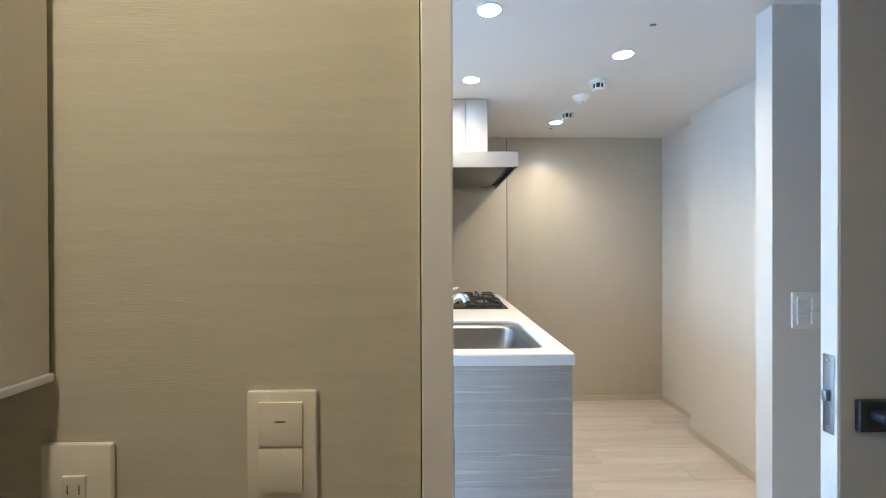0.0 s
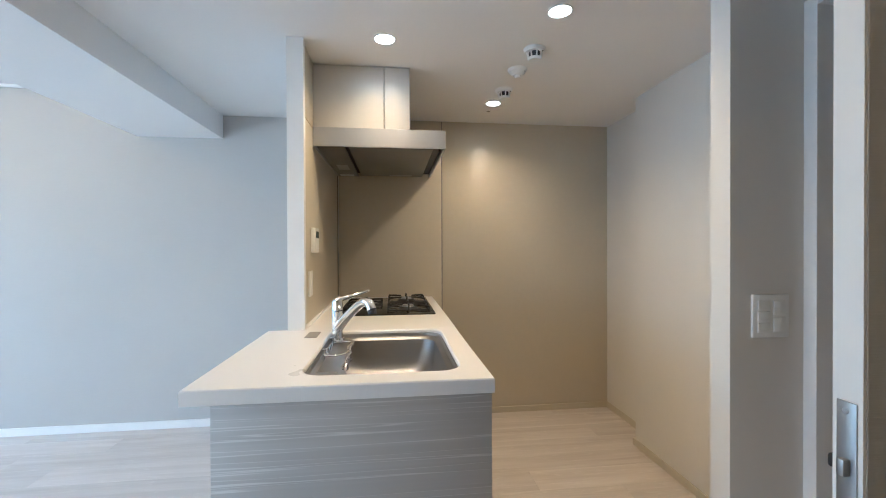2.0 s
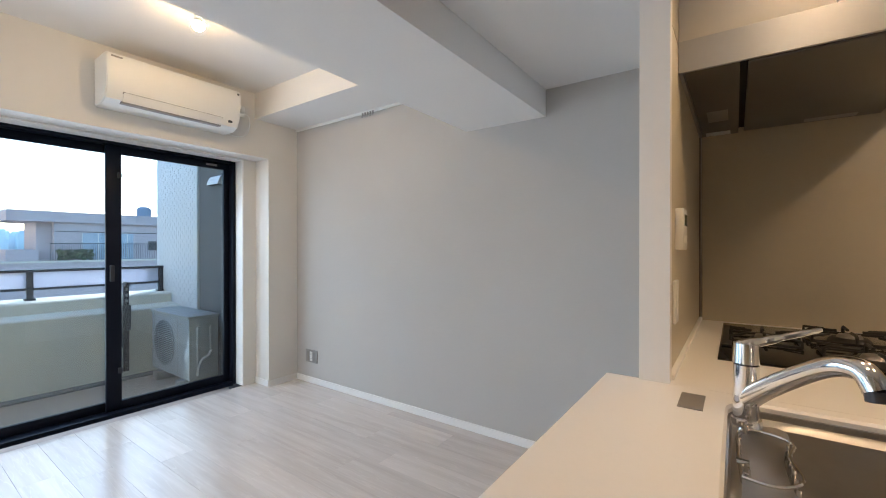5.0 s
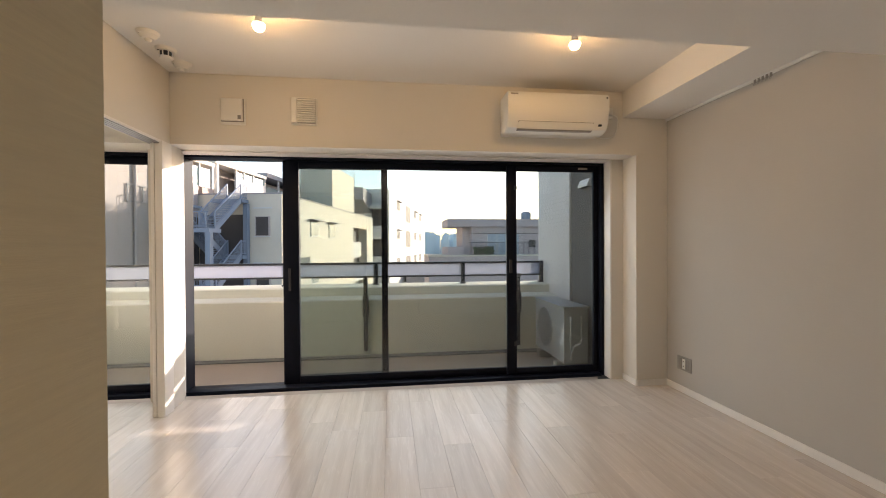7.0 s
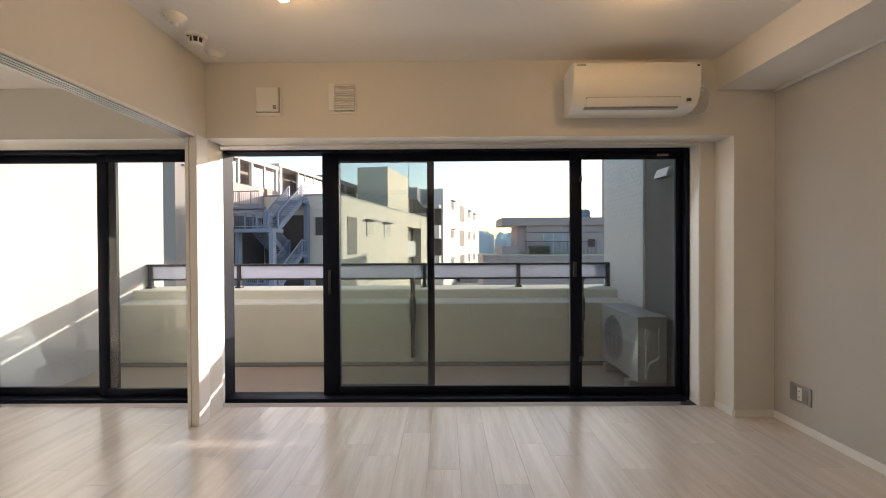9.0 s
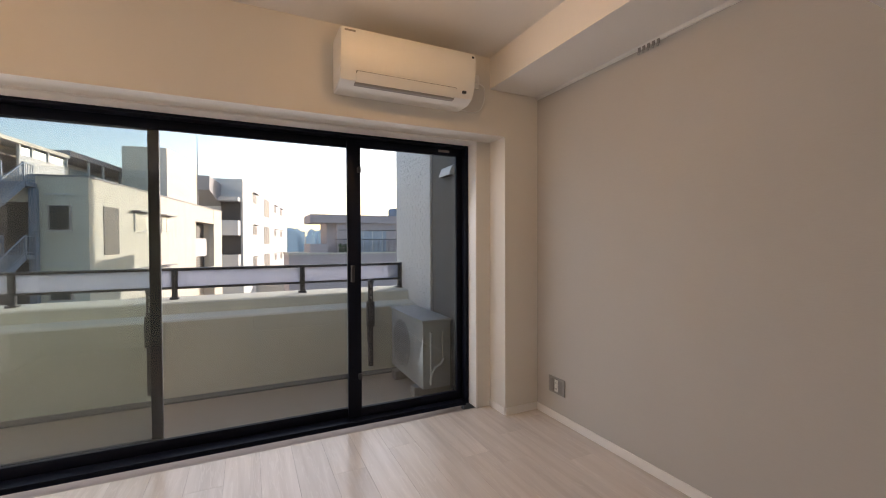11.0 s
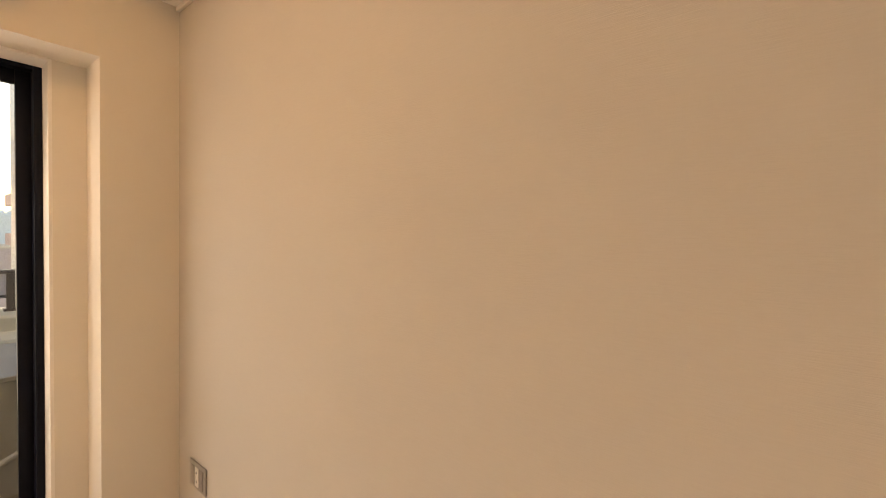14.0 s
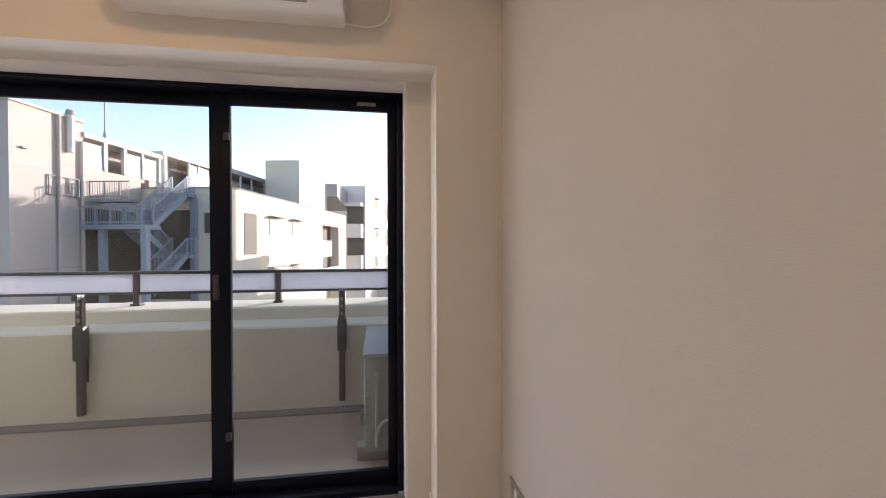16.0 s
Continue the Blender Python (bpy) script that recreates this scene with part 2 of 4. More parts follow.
# near-black for panes and bands, and for sheets that paint shaded recesses
M_DARKW = surf("dark_facade_and_shade", (0.075, 0.065, 0.062), 0.7, vary=0.15, scale=1)
M_ROOFW = surf("roof_grey", (0.30, 0.29, 0.30), 0.8, vary=0.08, scale=0.6)
M_STAIR = surf("pale_blue_steel", (0.21, 0.26, 0.34), 0.6, vary=0.05, scale=1)
M_FARGLASS = surf("far_window_glass", (0.13, 0.17, 0.18), 0.4, vary=0.15, scale=1)
M_GREENGL = surf("green_frosted_glass", (0.20, 0.27, 0.26), 0.3, vary=0.05, scale=1)
# distance haze is mixed into this pale blue
M_HAZE = surf("haze_tinted_tower", (0.60, 0.71, 0.78), 0.9, vary=0.08, scale=0.05)
M_GROUND = surf("town_ground", (0.16, 0.16, 0.16), 0.9, vary=0.3, scale=0.05)
M_PLANT = surf("planter_green", (0.06, 0.09, 0.04), 0.8, vary=0.4, scale=3)

# ---- building helpers ----
FRAME_OF = {}


def box(bm, x0, x1, y0, y1, z0, z1, bevel=0.0):
    """A box between two corners; its edges may be rounded."""
    r = bmesh.ops.create_cube(bm, size=1, matrix=Matrix.Translation(((x0 + x1) / 2, (y0 + y1) / 2, (z0 + z1) / 2)) @ Matrix.Diagonal((abs(x1 - x0), abs(y1 - y0), abs(z1 - z0), 1)))
    if bevel:
        es = list({e for v in r["verts"] for e in v.link_edges})
        bmesh.ops.bevel(bm, geom=es, offset=bevel, segments=2, affect="EDGES", profile=0.5)
    return bm


def B(*a, bevel=0.0):
    return box(bmesh.new(), *a, bevel=bevel)


def rod(bm, a, b, r0, r1=None, seg=16):
    """A round bar from a to b."""
    a, b = Vector(a), Vector(b)
    d = b - a
    m = Matrix.Translation((a + b) / 2) @ d.to_track_quat("Z", "Y").to_matrix().to_4x4()
    bmesh.ops.create_cone(bm, cap_ends=True, segments=seg, radius1=r0, radius2=r0 if r1 is None else r1, depth=d.length, matrix=m)
    return bm


def tube(bm, pts, r, seg=10):
    """A bent round tube through the points, r may change along it."""
    pts = [Vector(p) for p in pts]
    rs = r if isinstance(r, (list, tuple)) else [r] * len(pts)
    rings = []
    side = None
    for i, p in enumerate(pts):
        d = (pts[min(i + 1, len(pts) - 1)] - pts[max(i - 1, 0)]).normalized()
        if side is None:
            side = d.orthogonal().normalized()
        side = (side - d * side.dot(d)).normalized()
        up = d.cross(side)
        rings.append([bm.verts.new(p + rs[i] * (math.cos(k * math.tau / seg) * side + math.sin(k * math.tau / seg) * up)) for k in range(seg)])
    for a, b in zip(rings, rings[1:]):
        for k in range(seg):
            bm.faces.new((a[k], a[(k + 1) % seg], b[(k + 1) % seg], b[k]))
    bm.faces.new(rings[0][::-1]), bm.faces.new(rings[-1])
    return bm


def smooth_path(pts, n=5):
    """Points along a smooth curve through pts."""
    pts = [Vector(p) for p in pts]
    out = []
    for i in range(len(pts) - 1):
        p0, p1, p2, p3 = pts[max(i - 1, 0)], pts[i], pts[i + 1], pts[min(i + 2, len(pts) - 1)]
        for k in range(n):
            t = k / n
            out.append(0.5 * (2 * p1 + (p2 - p0) * t + (2 * p0 - 5 * p1 + 4 * p2 - p3) * t * t + (3 * p1 - p0 - 3 * p2 + p3) * t ** 3))
    return out + [pts[-1]]


def extrude_profile(bm, prof, axis, a, b):
    """A closed profile (pairs) pushed along an axis: 'x' takes (y, z), 'y' takes (x, z), 'z' takes (x, y)."""
    put = {"x": lambda p, s: (s, p[0], p[1]), "y": lambda p, s: (p[0], s, p[1]), "z": lambda p, s: (p[0], p[1], s)}[axis]
    v0, v1 = [bm.verts.new(put(p, a)) for p in prof], [bm.verts.new(put(p, b)) for p in prof]
    n = len(prof)
    bm.faces.new(v0), bm.faces.new(v1[::-1])
    for i in range(n):
        bm.faces.new((v0[i], v1[i], v1[(i + 1) % n], v0[(i + 1) % n]))
    bmesh.ops.recalc_face_normals(bm, faces=bm.faces)
    return bm


def disc(bm, x, y, z0, z1, r0, r1=None, seg=32):
    return rod(bm, (x, y, z0), (x, y, z1), r0, r1, seg)


def mesh_of(name, bm, material, smooth=False):
    bmesh.ops.recalc_face_normals(bm, faces=bm.faces)
    me = bpy.data.meshes.new(name)
    bm.to_mesh(me)
    bm.free()
    me.materials.append(material)
    if smooth:
        me.shade_smooth()
        me.set_sharp_from_angle(angle=radians(35))
    return me


def thing(name, at, label, category, group="", turn=None):
    """An Empty at the base of a thing; its parts go under it."""
    ob = new(name)
    m = turn or pose(*at)
    ob.matrix_basis = m
    ob.empty_display_size = 0.05
    FRAME_OF[ob] = m
    return tagged(ob, label, category, group)


def part(name, bm, material, parent, label="", smooth=True, local=False):
    if not local:
        bm.transform(FRAME_OF[parent].inverted())
    ob = new(name, mesh_of(name, bm, material, smooth))
    ob.parent = parent
    FRAME_OF[ob] = FRAME_OF[parent]
    return tagged(ob, label)


def solid(name, bm, material, label, category, kind="", group="", smooth=False):
    """A thing of one mesh, its origin at the middle of its base."""
    vs = [v.co for v in bm.verts]
    o = Vector(((min(v.x for v in vs) + max(v.x for v in vs)) / 2, (min(v.y for v in vs) + max(v.y for v in vs)) / 2, min(v.z for v in vs)))
    if kind == "structure":
        o = Vector((0, 0, 0))
    bm.transform(Matrix.Translation(-o))
    ob = new(name, mesh_of(name, bm, material, smooth))
    ob.matrix_basis = Matrix.Translation(o)
    FRAME_OF[ob] = ob.matrix_basis.copy()
    return tagged(ob, label, category, group, kind)


def setting(name, bm, material, label, category="wall"):
    return solid(name, bm, material, label, category, "structure")


# ---- the shell ----
WX, RX, FX = -3.97, -4.18, -4.298      # window wall face, step in the reveal, window plane
AY, PY = 1.961, -2.168                   # accent wall, partition line
WTOP = 2.05
setting("floor", B(-4.20, 2.3, -2.9, 2.05, -0.12, -0.0025), M_JOINT, "brown underlay between pale wood floor planks", "floor")
setting("floor_bedroom", B(-4.20, -1.2, -4.7, -2.9, -0.12, 0.0), M_FLOOR, "pale wood flooring of the adjoining room", "floor")
setting("wall_accent", B(-4.4, -0.755, AY, AY + 0.15, 0, 2.7), M_GREY, "light grey papered accent wall of the living room")
setting("wall_kitchen_back", B(-0.755, 1.6, AY, AY + 0.15, 0, 2.7), M_WALL, "papered wall behind the kitchen panels")
setting("ceiling_kitchen", B(-1.485, 2.3, -0.93, AY, K_CEIL, 2.75), M_CEIL, "low white papered ceiling over the kitchen", "ceiling")
setting("ceiling_beam", B(-2.05, -1.487, -2.27, AY, 2.048, 2.75), M_CEIL, "boxed white ceiling beam across the living room", "beam")
setting("ceiling_living", B(-4.2, -2.05, -2.17, AY, L_CEIL, 2.75), M_CEIL, "high white papered ceiling of the living room", "ceiling")
setting("ceiling_soffit", B(WX, -2.052, 1.54, AY, 2.376, L_CEIL), M_CEIL, "lowered white soffit along the accent wall", "soffit")
setting("ceiling_hall", B(-1.485, -1.26, -2.17, -0.93, K_CEIL, 2.75), M_CEIL, "low white ceiling beside the passage wall", "ceiling")

# window wall with its stepped reveal
bm = B(WX, -4.45, 1.668, AY, 0, WTOP)
box(bm, RX, -4.45, 1.555, 1.668, 0, WTOP)
box(bm, WX, -4.45, -4.7, AY, WTOP, 2.7)
setting("wall_window", bm, M_WALL, "white papered wall round the balcony window")
bm = B(WX - 0.003, RX, -2.30, -2.178, 0, WTOP)
box(bm, RX, -4.45, -2.44, -2.232, 0, WTOP)
setting("wall_window_pier", bm, M_WALL, "white pier between two balcony windows, sunlit")
setting("wall_window_far", B(WX, -4.45, -4.7, -4.32, 0, WTOP), M_WALL, "white wall at the far side of the bedroom window")

# partition to the second room
setting("wall_partition_header", B(WX, -2.052, PY - 0.1, PY, 2.045, L_CEIL), M_WALL, "white wall above the wide sliding opening")
setting("wall_partition_header_low", B(-1.485, -1.26, PY - 0.1, PY, 2.045, K_CEIL), M_WALL, "white wall above the sliding opening")
setting("wall_partition", B(-1.9, -1.20, PY - 0.098, PY - 0.002, 0, 2.045), M_WALL, "white wall beside the sliding opening")
setting("ceiling_bedroom", B(-4.2, -1.2, -4.7, -2.27, 2.42, 2.75), M_CEIL, "white ceiling of the adjoining room", "ceiling")
setting("wall_bedroom_side", B(-4.45, -1.2, -4.8, -4.7, 0, 2.7), M_WALL, "white side wall of the adjoining room")
setting("wall_bedroom_back", B(-1.2, -1.1, -4.8, -2.27, 0, 2.7), M_WALL, "white back wall of the adjoining room")

# passage and wash room walls
setting("wall_washroom", B(-1.26, -0.53, -1.03, -0.93, 0, K_CEIL), M_HALL, "beige woven wallpaper wall beside the wash room doorway")
setting("wall_washroom_left", B(-1.26, -1.16, -2.9, -1.0302, 0, K_CEIL), M_HALL, "beige wallpaper wall between wash room and passage")
setting("wall_washroom_lintel", B(-0.5298, 0.31, -1.03, -0.93, 2.05, K_CEIL), M_HALL, "beige wallpaper over the wash room doorway")
setting("wall_washroom_right", B(0.3102, 1.04, -1.03, -0.93, 0, K_CEIL), M_HALL, "beige wallpaper wall on the hinge side of the doorway")
setting("wall_washroom_back", B(-1.26, 1.04, -2.9, -2.8, 0, K_CEIL), M_HALL, "beige wallpaper back wall of the wash room")
setting("wall_washroom_side", B(0.9, 1.0, -2.8, -1.03, 0, K_CEIL), M_HALL, "beige wallpaper side wall of the wash room")
setting("ceiling_washroom", B(-1.26, 1.04, -2.9, -0.93, K_CEIL - 0.02, 2.75), M_CEIL, "white wash room ceiling", "ceiling")
bm = B(1.04, 1.12, -1.03, -0.70, 0, K_CEIL)
box(bm, 1.04, 1.12, -0.70, 0.03, 2.03, K_CEIL)
setting("wall_corridor", bm, M_WALL, "white wall beside the corridor doorway")
bm = B(1.12, 2.2, -1.03, -0.93, 0, K_CEIL)
box(bm, 2.2, 2.3, -1.03, 0.11, 0, K_CEIL)
setting("wall_corridor_end", bm, M_WALL, "white corridor end walls")
setting("wall_stub", B(0.762, 2.2, 0.03, 0.11, 0, K_CEIL), M_WALL, "thin white wing wall with a switch plate")
bm = B(1.243, 1.6, 0.11, 1.31, 0, K_CEIL)
box(bm, 1.392, 1.6, 1.31, AY, 0, K_CEIL)
setting("wall_kitchen_side", bm, M_WALL, "stepped white papered wall beside the kitchen aisle")

# sleeve wall at the hob and kitchen panels
setting("wall_sleeve", box(B(-0.755, -0.682, 0.763, 0.80, 0, K_CEIL), -0.755, -0.700, 0.80, AY, 0, K_CEIL), M_TRIM, "slim white sleeve wall beside the hob")
kp = setting("wall_kitchen_panels", B(-0.700, -0.697, 0.80, 1.936, 0.9, K_CEIL), M_PANEL, "glossy greige splash panels round the hob")
for a in ((-0.679, 0.073, 1.934, AY, 0.0, K_CEIL), (0.081, 1.392, 1.934, AY, 0.0, K_CEIL)):
    part("panel", B(*a, bevel=0.0015), M_PANEL, kp)
for a in ((-0.697, -0.690, 0.802, 1.934, 0.9, 1.875), (-0.697, -0.690, 0.802, 1.934, 1.881, K_CEIL)):
    part("panel", B(*a, bevel=0.0015), M_PANEL, kp)
part("joint_strip", B(0.073, 0.081, 1.938, AY, 0.0, K_CEIL), M_GREYPLAST, kp, "dark grey joint strip")
part("corner_strip", B(-0.690, -0.685, 1.928, 1.934, 0.9, 1.80), M_GREYPLAST, kp, "dark corner strip")

# baseboards
def baseboard(label, mat, *runs):
    bm = bmesh.new()
    for a in runs:
        box(bm, *a, bevel=0.002)
    setting("baseboard", bm, mat, label, "baseboard")

baseboard("white baseboard along the accent wall", M_TRIM, (WX, -0.76, AY - 0.009, AY, 0, 0.055))
baseboard("beige baseboard round the kitchen aisle", M_PANEL, (0.0, 1.383, 1.926, 1.934, 0, 0.045), (1.383, 1.392, 1.31, 1.934, 0, 0.045), (1.234, 1.243, 0.11, 1.31, 0, 0.045), (1.234, 1.392, 1.31, 1.33, 0, 0.045))
baseboard("white baseboard at the window pier", M_TRIM, (WX, WX + 0.009, 1.668, AY - 0.009, 0, 0.055), (RX, WX, 1.659, 1.668, 0, 0.055))

# casing round the main window and the sliding opening
bm = B(RX, FX, 1.542, 1.557, 0, WTOP, bevel=0.002)
box(bm, RX, FX, -2.232, -2.222, 0, WTOP, bevel=0.002)
box(bm, RX + 0.012, FX, -2.222, 1.542, WTOP - 0.012, WTOP + 0.0, bevel=0.002)
setting("window_casing", bm, M_TRIM, "white casing inside the window reveal", "trim")
bm = B(-3.968, -3.835, -2.238, -2.214, 0, 2.045, bevel=0.002)
box(bm, -3.968, -3.846, -2.214, -2.208, 0, 2.045)
box(bm, -3.968, -3.835, -2.208, -2.156, 0, 2.045, bevel=0.002)
box(bm, -3.835, -2.056, PY - 0.09, PY + 0.004, 2.03, 2.047, bevel=0.002)
setting("opening_frame", bm, M_TRIM, "white post and head of the wide sliding opening", "trim")
bm = bmesh.new()
for k in range(4):
    box(bm, -3.90, -1.95, PY - 0.09 + k * 0.024, PY - 0.08 + k * 0.024, 2.022, 2.031)
setting("sliding_track", bm, M_STEEL, "parallel metal sliding door tracks in the opening's head", "track")

# wash room door frame
bm = B(-0.528, -0.4915, -1.045, -1.0, 0, 2.055, bevel=0.002)
box(bm, -0.534, -0.498, -0.99, -0.958, 0, 2.05, bevel=0.002)
box(bm, -0.505, 0.27, -1.045, -0.958, 2.02, 2.055, bevel=0.002)
box(bm, 0.27, 0.318, -1.045, -0.958, 0, 2.055, bevel=0.002)
door_frame = setting("door_frame", bm, M_TRIM, "white wash room door frame with a metal strike plate", "door frame")
part("seal_strip", B(-0.528, -0.4925, -1.0, -0.99, 0, 2.02), M_GREYPLAST, door_frame, "grey rubber door seal")
part("strike_plate", B(-0.493, -0.4905, -1.04, -1.004, 0.96, 1.075, bevel=0.001), M_STEEL, door_frame, "brushed metal strike plate")
bm = B(1.02, 1.14, -0.012, 0.03, 0, 2.05, bevel=0.002)
box(bm, 1.02, 1.14, -0.73, -0.70, 0, 2.05, bevel=0.002)
box(bm, 1.02, 1.14, -0.70, -0.012, 2.02, 2.05, bevel=0.002)
setting("corridor_door_frame", bm, M_TRIM, "white corridor door frame", "door frame")


# ---- windows ----
def window(name, y0, y1, label, sashes):
    """A sliding window in a black frame; each sash: edges along the wall, depth, stile widths."""
    w = setting(name, B(FX - 0.165, FX, y0, y0 + 0.028, 0.0, 2.05, bevel=0.002), M_FRAME, label, "window")
    part("frame_jamb", B(FX - 0.165, FX, y1 - 0.028, y1, 0.0, 2.05, bevel=0.002), M_FRAME, w)
    part("frame_head", B(FX - 0.165, FX, y0 + 0.028, y1 - 0.028, 2.022, 2.05, bevel=0.002), M_FRAME, w)
    part("frame_sill", B(FX - 0.165, FX + 0.006, y0 + 0.028, y1 - 0.028, -0.01, 0.022, bevel=0.002), M_FRAME, w)
    for a, b, x, wa, wb in sashes:
        part("stile", B(x - 0.03, x, a, a + wa, 0.022, 2.022, bevel=0.002), M_FRAME, w)
        part("stile", B(x - 0.03, x, b - wb, b, 0.022, 2.022, bevel=0.002), M_FRAME, w)
        part("top_rail", B(x - 0.03, x, a + wa, b - wb, 1.962, 2.022, bevel=0.002), M_FRAME, w)
        part("bottom_rail", B(x - 0.03, x, a + wa, b - wb, 0.022, 0.088, bevel=0.002), M_FRAME, w)
        g = part("pane", B(x - 0.018, x - 0.012, a + wa - 0.004, b - wb + 0.004, 0.084, 1.966), M_PANE, w, "slightly green double glazing", smooth=False)
        g.visible_shadow = False
    return w


w1 = window("window_1", -2.252, 1.542, "black aluminium sliding balcony window with one sash slid open",
            [(0.60, 1.525, FX - 0.06, 0.095, 0.06), (-1.447, 0.67, FX - 0.095, 0.139, 0.05), (-1.36, -0.519, FX - 0.13, 0.05, 0.058)])
part("lock", B(FX - 0.06, FX - 0.034, 0.62, 0.645, 1.0, 1.12, bevel=0.004), M_DARK, w1, "black crescent lock")
for z in (0.3, 1.78):
    part("lock_stop", B(FX - 0.06, FX - 0.042, 0.67, 0.695, z, z + 0.04, bevel=0.003), M_DARK, w1)
part("pull", B(FX - 0.095, FX - 0.084, -1.40, -1.38, 0.86, 1.06, bevel=0.003), M_DARK, w1)
part("sticker", B(FX - 0.06, FX - 0.0585, 1.31, 1.405, 1.985, 2.003), M_GREYPLAST, w1, "silver label on the top rail")
w2 = window("window_2", -4.32, -2.44, "black aluminium sliding window of the adjoining room",
            [(-3.30, -2.45, FX - 0.06, 0.075, 0.06), (-4.30, -3.17, FX - 0.095, 0.06, 0.085)])


# ---- balcony ----
setting("balcony_floor", B(-5.9, -4.36, -4.25, 1.72, -0.3, -0.1), M_BALC, "grey-brown balcony floor sheet", "floor")
setting("balcony_gutter", B(-5.72, -5.60, -4.25, 1.64, -0.1, -0.085), M_GUTTER, "dark grey gutter strip along the parapet", "gutter")
bm = extrude_profile(bmesh.new(), [(-5.72, -0.5), (-5.72, 0.585), (-5.735, 0.60), (-5.95, 0.62), (-5.95, 0.715), (-5.965, 0.73), (-6.40, 0.735), (-6.42, 0.72), (-6.42, -3.2)], "y", -4.25, 1.72)
setting("parapet", bm, M_CONC, "cream-grey painted balcony parapet with a ledge", "parapet")
setting("wall_balcony_left", B(-4.45, -6.5, -4.5, -4.22, -3.0, 3.4), M_WHITEW, "white end wall of the balcony in sunlight")
setting("wall_outside", B(-4.45, -4.40, 1.556, 2.2, -3, 3.4), M_SHADEWALL, "grey outer wall beside the window, shade darkened into its colour")
setting("wall_outside_top", B(-4.50, -4.451, -4.4, 1.7, 2.06, 3.4), M_WHITEW, "white outer wall above the windows")
setting("wall_balcony_shade", B(-5.305, -4.45, 1.675, 1.9, -3.0, 3.4), M_SHADEWALL, "grey rendered side wall of the balcony, its shade darkened into the colour")
bt = setting("wall_balcony_tiled", B(-6.36, -5.307, 1.655, 1.9, -3.0, 3.4), M_GROUT, "white tiled outer pillar at the balcony's end")
rail = thing("balcony_railing", (-6.2, -1.2, 0.735), "dark bronze balcony railing with frosted infill on the parapet", "railing")
part("top_rail", B(-6.235, -6.165, -4.22, 1.70, 1.01, 1.037, bevel=0.006), M_BRONZE, rail)
part("bottom_rail", B(-6.22, -6.18, -4.22, 1.70, 0.83, 0.853, bevel=0.004), M_BRONZE, rail)
part("infill_panel", B(-6.206, -6.198, -4.22, 1.655, 0.853, 1.01), M_FROST, rail, "pale frosted infill panel")
for y in (-4.18, -3.05, -1.87, -0.69, 0.50, 1.63):
    p = part("post", B(-6.225, -6.175, y - 0.024, y + 0.024, 0.733, 1.01, bevel=0.004), M_BRONZE, rail)
    part("foot", B(-6.24, -6.16, y - 0.04, y + 0.04, 0.731, 0.752, bevel=0.003), M_BRONZE, p)


def laundry_arm(y):
    t = thing("laundry_pole_holder", (-5.72, y, -0.02), "dark grey folding laundry pole holder on the parapet", "pole holder", "balcony pole holders")
    part("back_plate", B(-5.72, -5.705, y - 0.022, y + 0.022, 0.22, 0.55, bevel=0.003), M_DARK, t)
    part("sleeve", B(-5.705, -5.63, y - 0.036, y + 0.036, 0.40, 0.66, bevel=0.006), M_DARK, t)
    part("post", B(-5.69, -5.645, y - 0.024, y + 0.024, -0.02, 0.89, bevel=0.006), M_DARK, t)
    part("arm", B(-5.685, -5.60, y - 0.022, y + 0.022, 0.855, 0.90, bevel=0.008), M_DARK, t)
    for z in (0.69, 0.75, 0.81):
        part("notch", B(-5.647, -5.64, y - 0.009, y + 0.009, z, z + 0.028, bevel=0.002), M_STEEL, t)
    return t


laundry_arm(1.12), laundry_arm(-0.80)

# outdoor unit
vh = thing("vent_hood", (-4.92, 1.675, 1.9), "small white vent hood on the grey balcony wall", "vent hood")
part("hood", extrude_profile(bmesh.new(), [(1.675, 1.90), (1.675, 1.985), (1.655, 1.985), (1.625, 1.915), (1.625, 1.90)], "x", -5.03, -4.80), M_PLASTIC, vh)
part("slot", B(-5.02, -4.81, 1.63, 1.672, 1.8985, 1.9005), M_DARK, vh)
ac = thing("outdoor_unit", (-5.13, 1.46, -0.1), "white air conditioner outdoor unit, greyed for its shade, on plastic feet, on the balcony floor", "outdoor unit")
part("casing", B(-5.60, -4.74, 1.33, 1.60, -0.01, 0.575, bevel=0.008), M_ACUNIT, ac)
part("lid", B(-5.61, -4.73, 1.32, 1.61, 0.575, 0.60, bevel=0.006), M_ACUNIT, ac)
for k in range(2):
    part("foot", B(-5.44 + k * 0.52, -5.34 + k * 0.52, 1.28, 1.64, -0.1, -0.01, bevel=0.008), M_GREYPLAST, ac)
bm = disc(bmesh.new(), 0, 0, 0, 0.004, 0.225)
bm.transform(pose(-5.28, 1.329, 0.29, 90))
part("fan_opening", bm, M_DARK, ac, "dark fan opening", smooth=False)
bm = bmesh.new()
for k in range(-11, 12):
    z = k * 0.019
    w = math.sqrt(0.228 ** 2 - z * z)
    box(bm, -5.28 - w, -5.28 + w, 1.317, 1.326, 0.29 + z - 0.0035, 0.29 + z + 0.0035)
for x in (-0.11, 0.0, 0.11):
    h = math.sqrt(0.228 ** 2 - x * x)
    box(bm, -5.28 + x - 0.004, -5.28 + x + 0.004, 1.315, 1.318, 0.29 - h, 0.29 + h)
tube(bm, [(-5.28 + 0.228 * math.cos(a), 1.322, 0.29 + 0.228 * math.sin(a)) for a in np.linspace(0, math.tau, 41)], 0.006, 6)
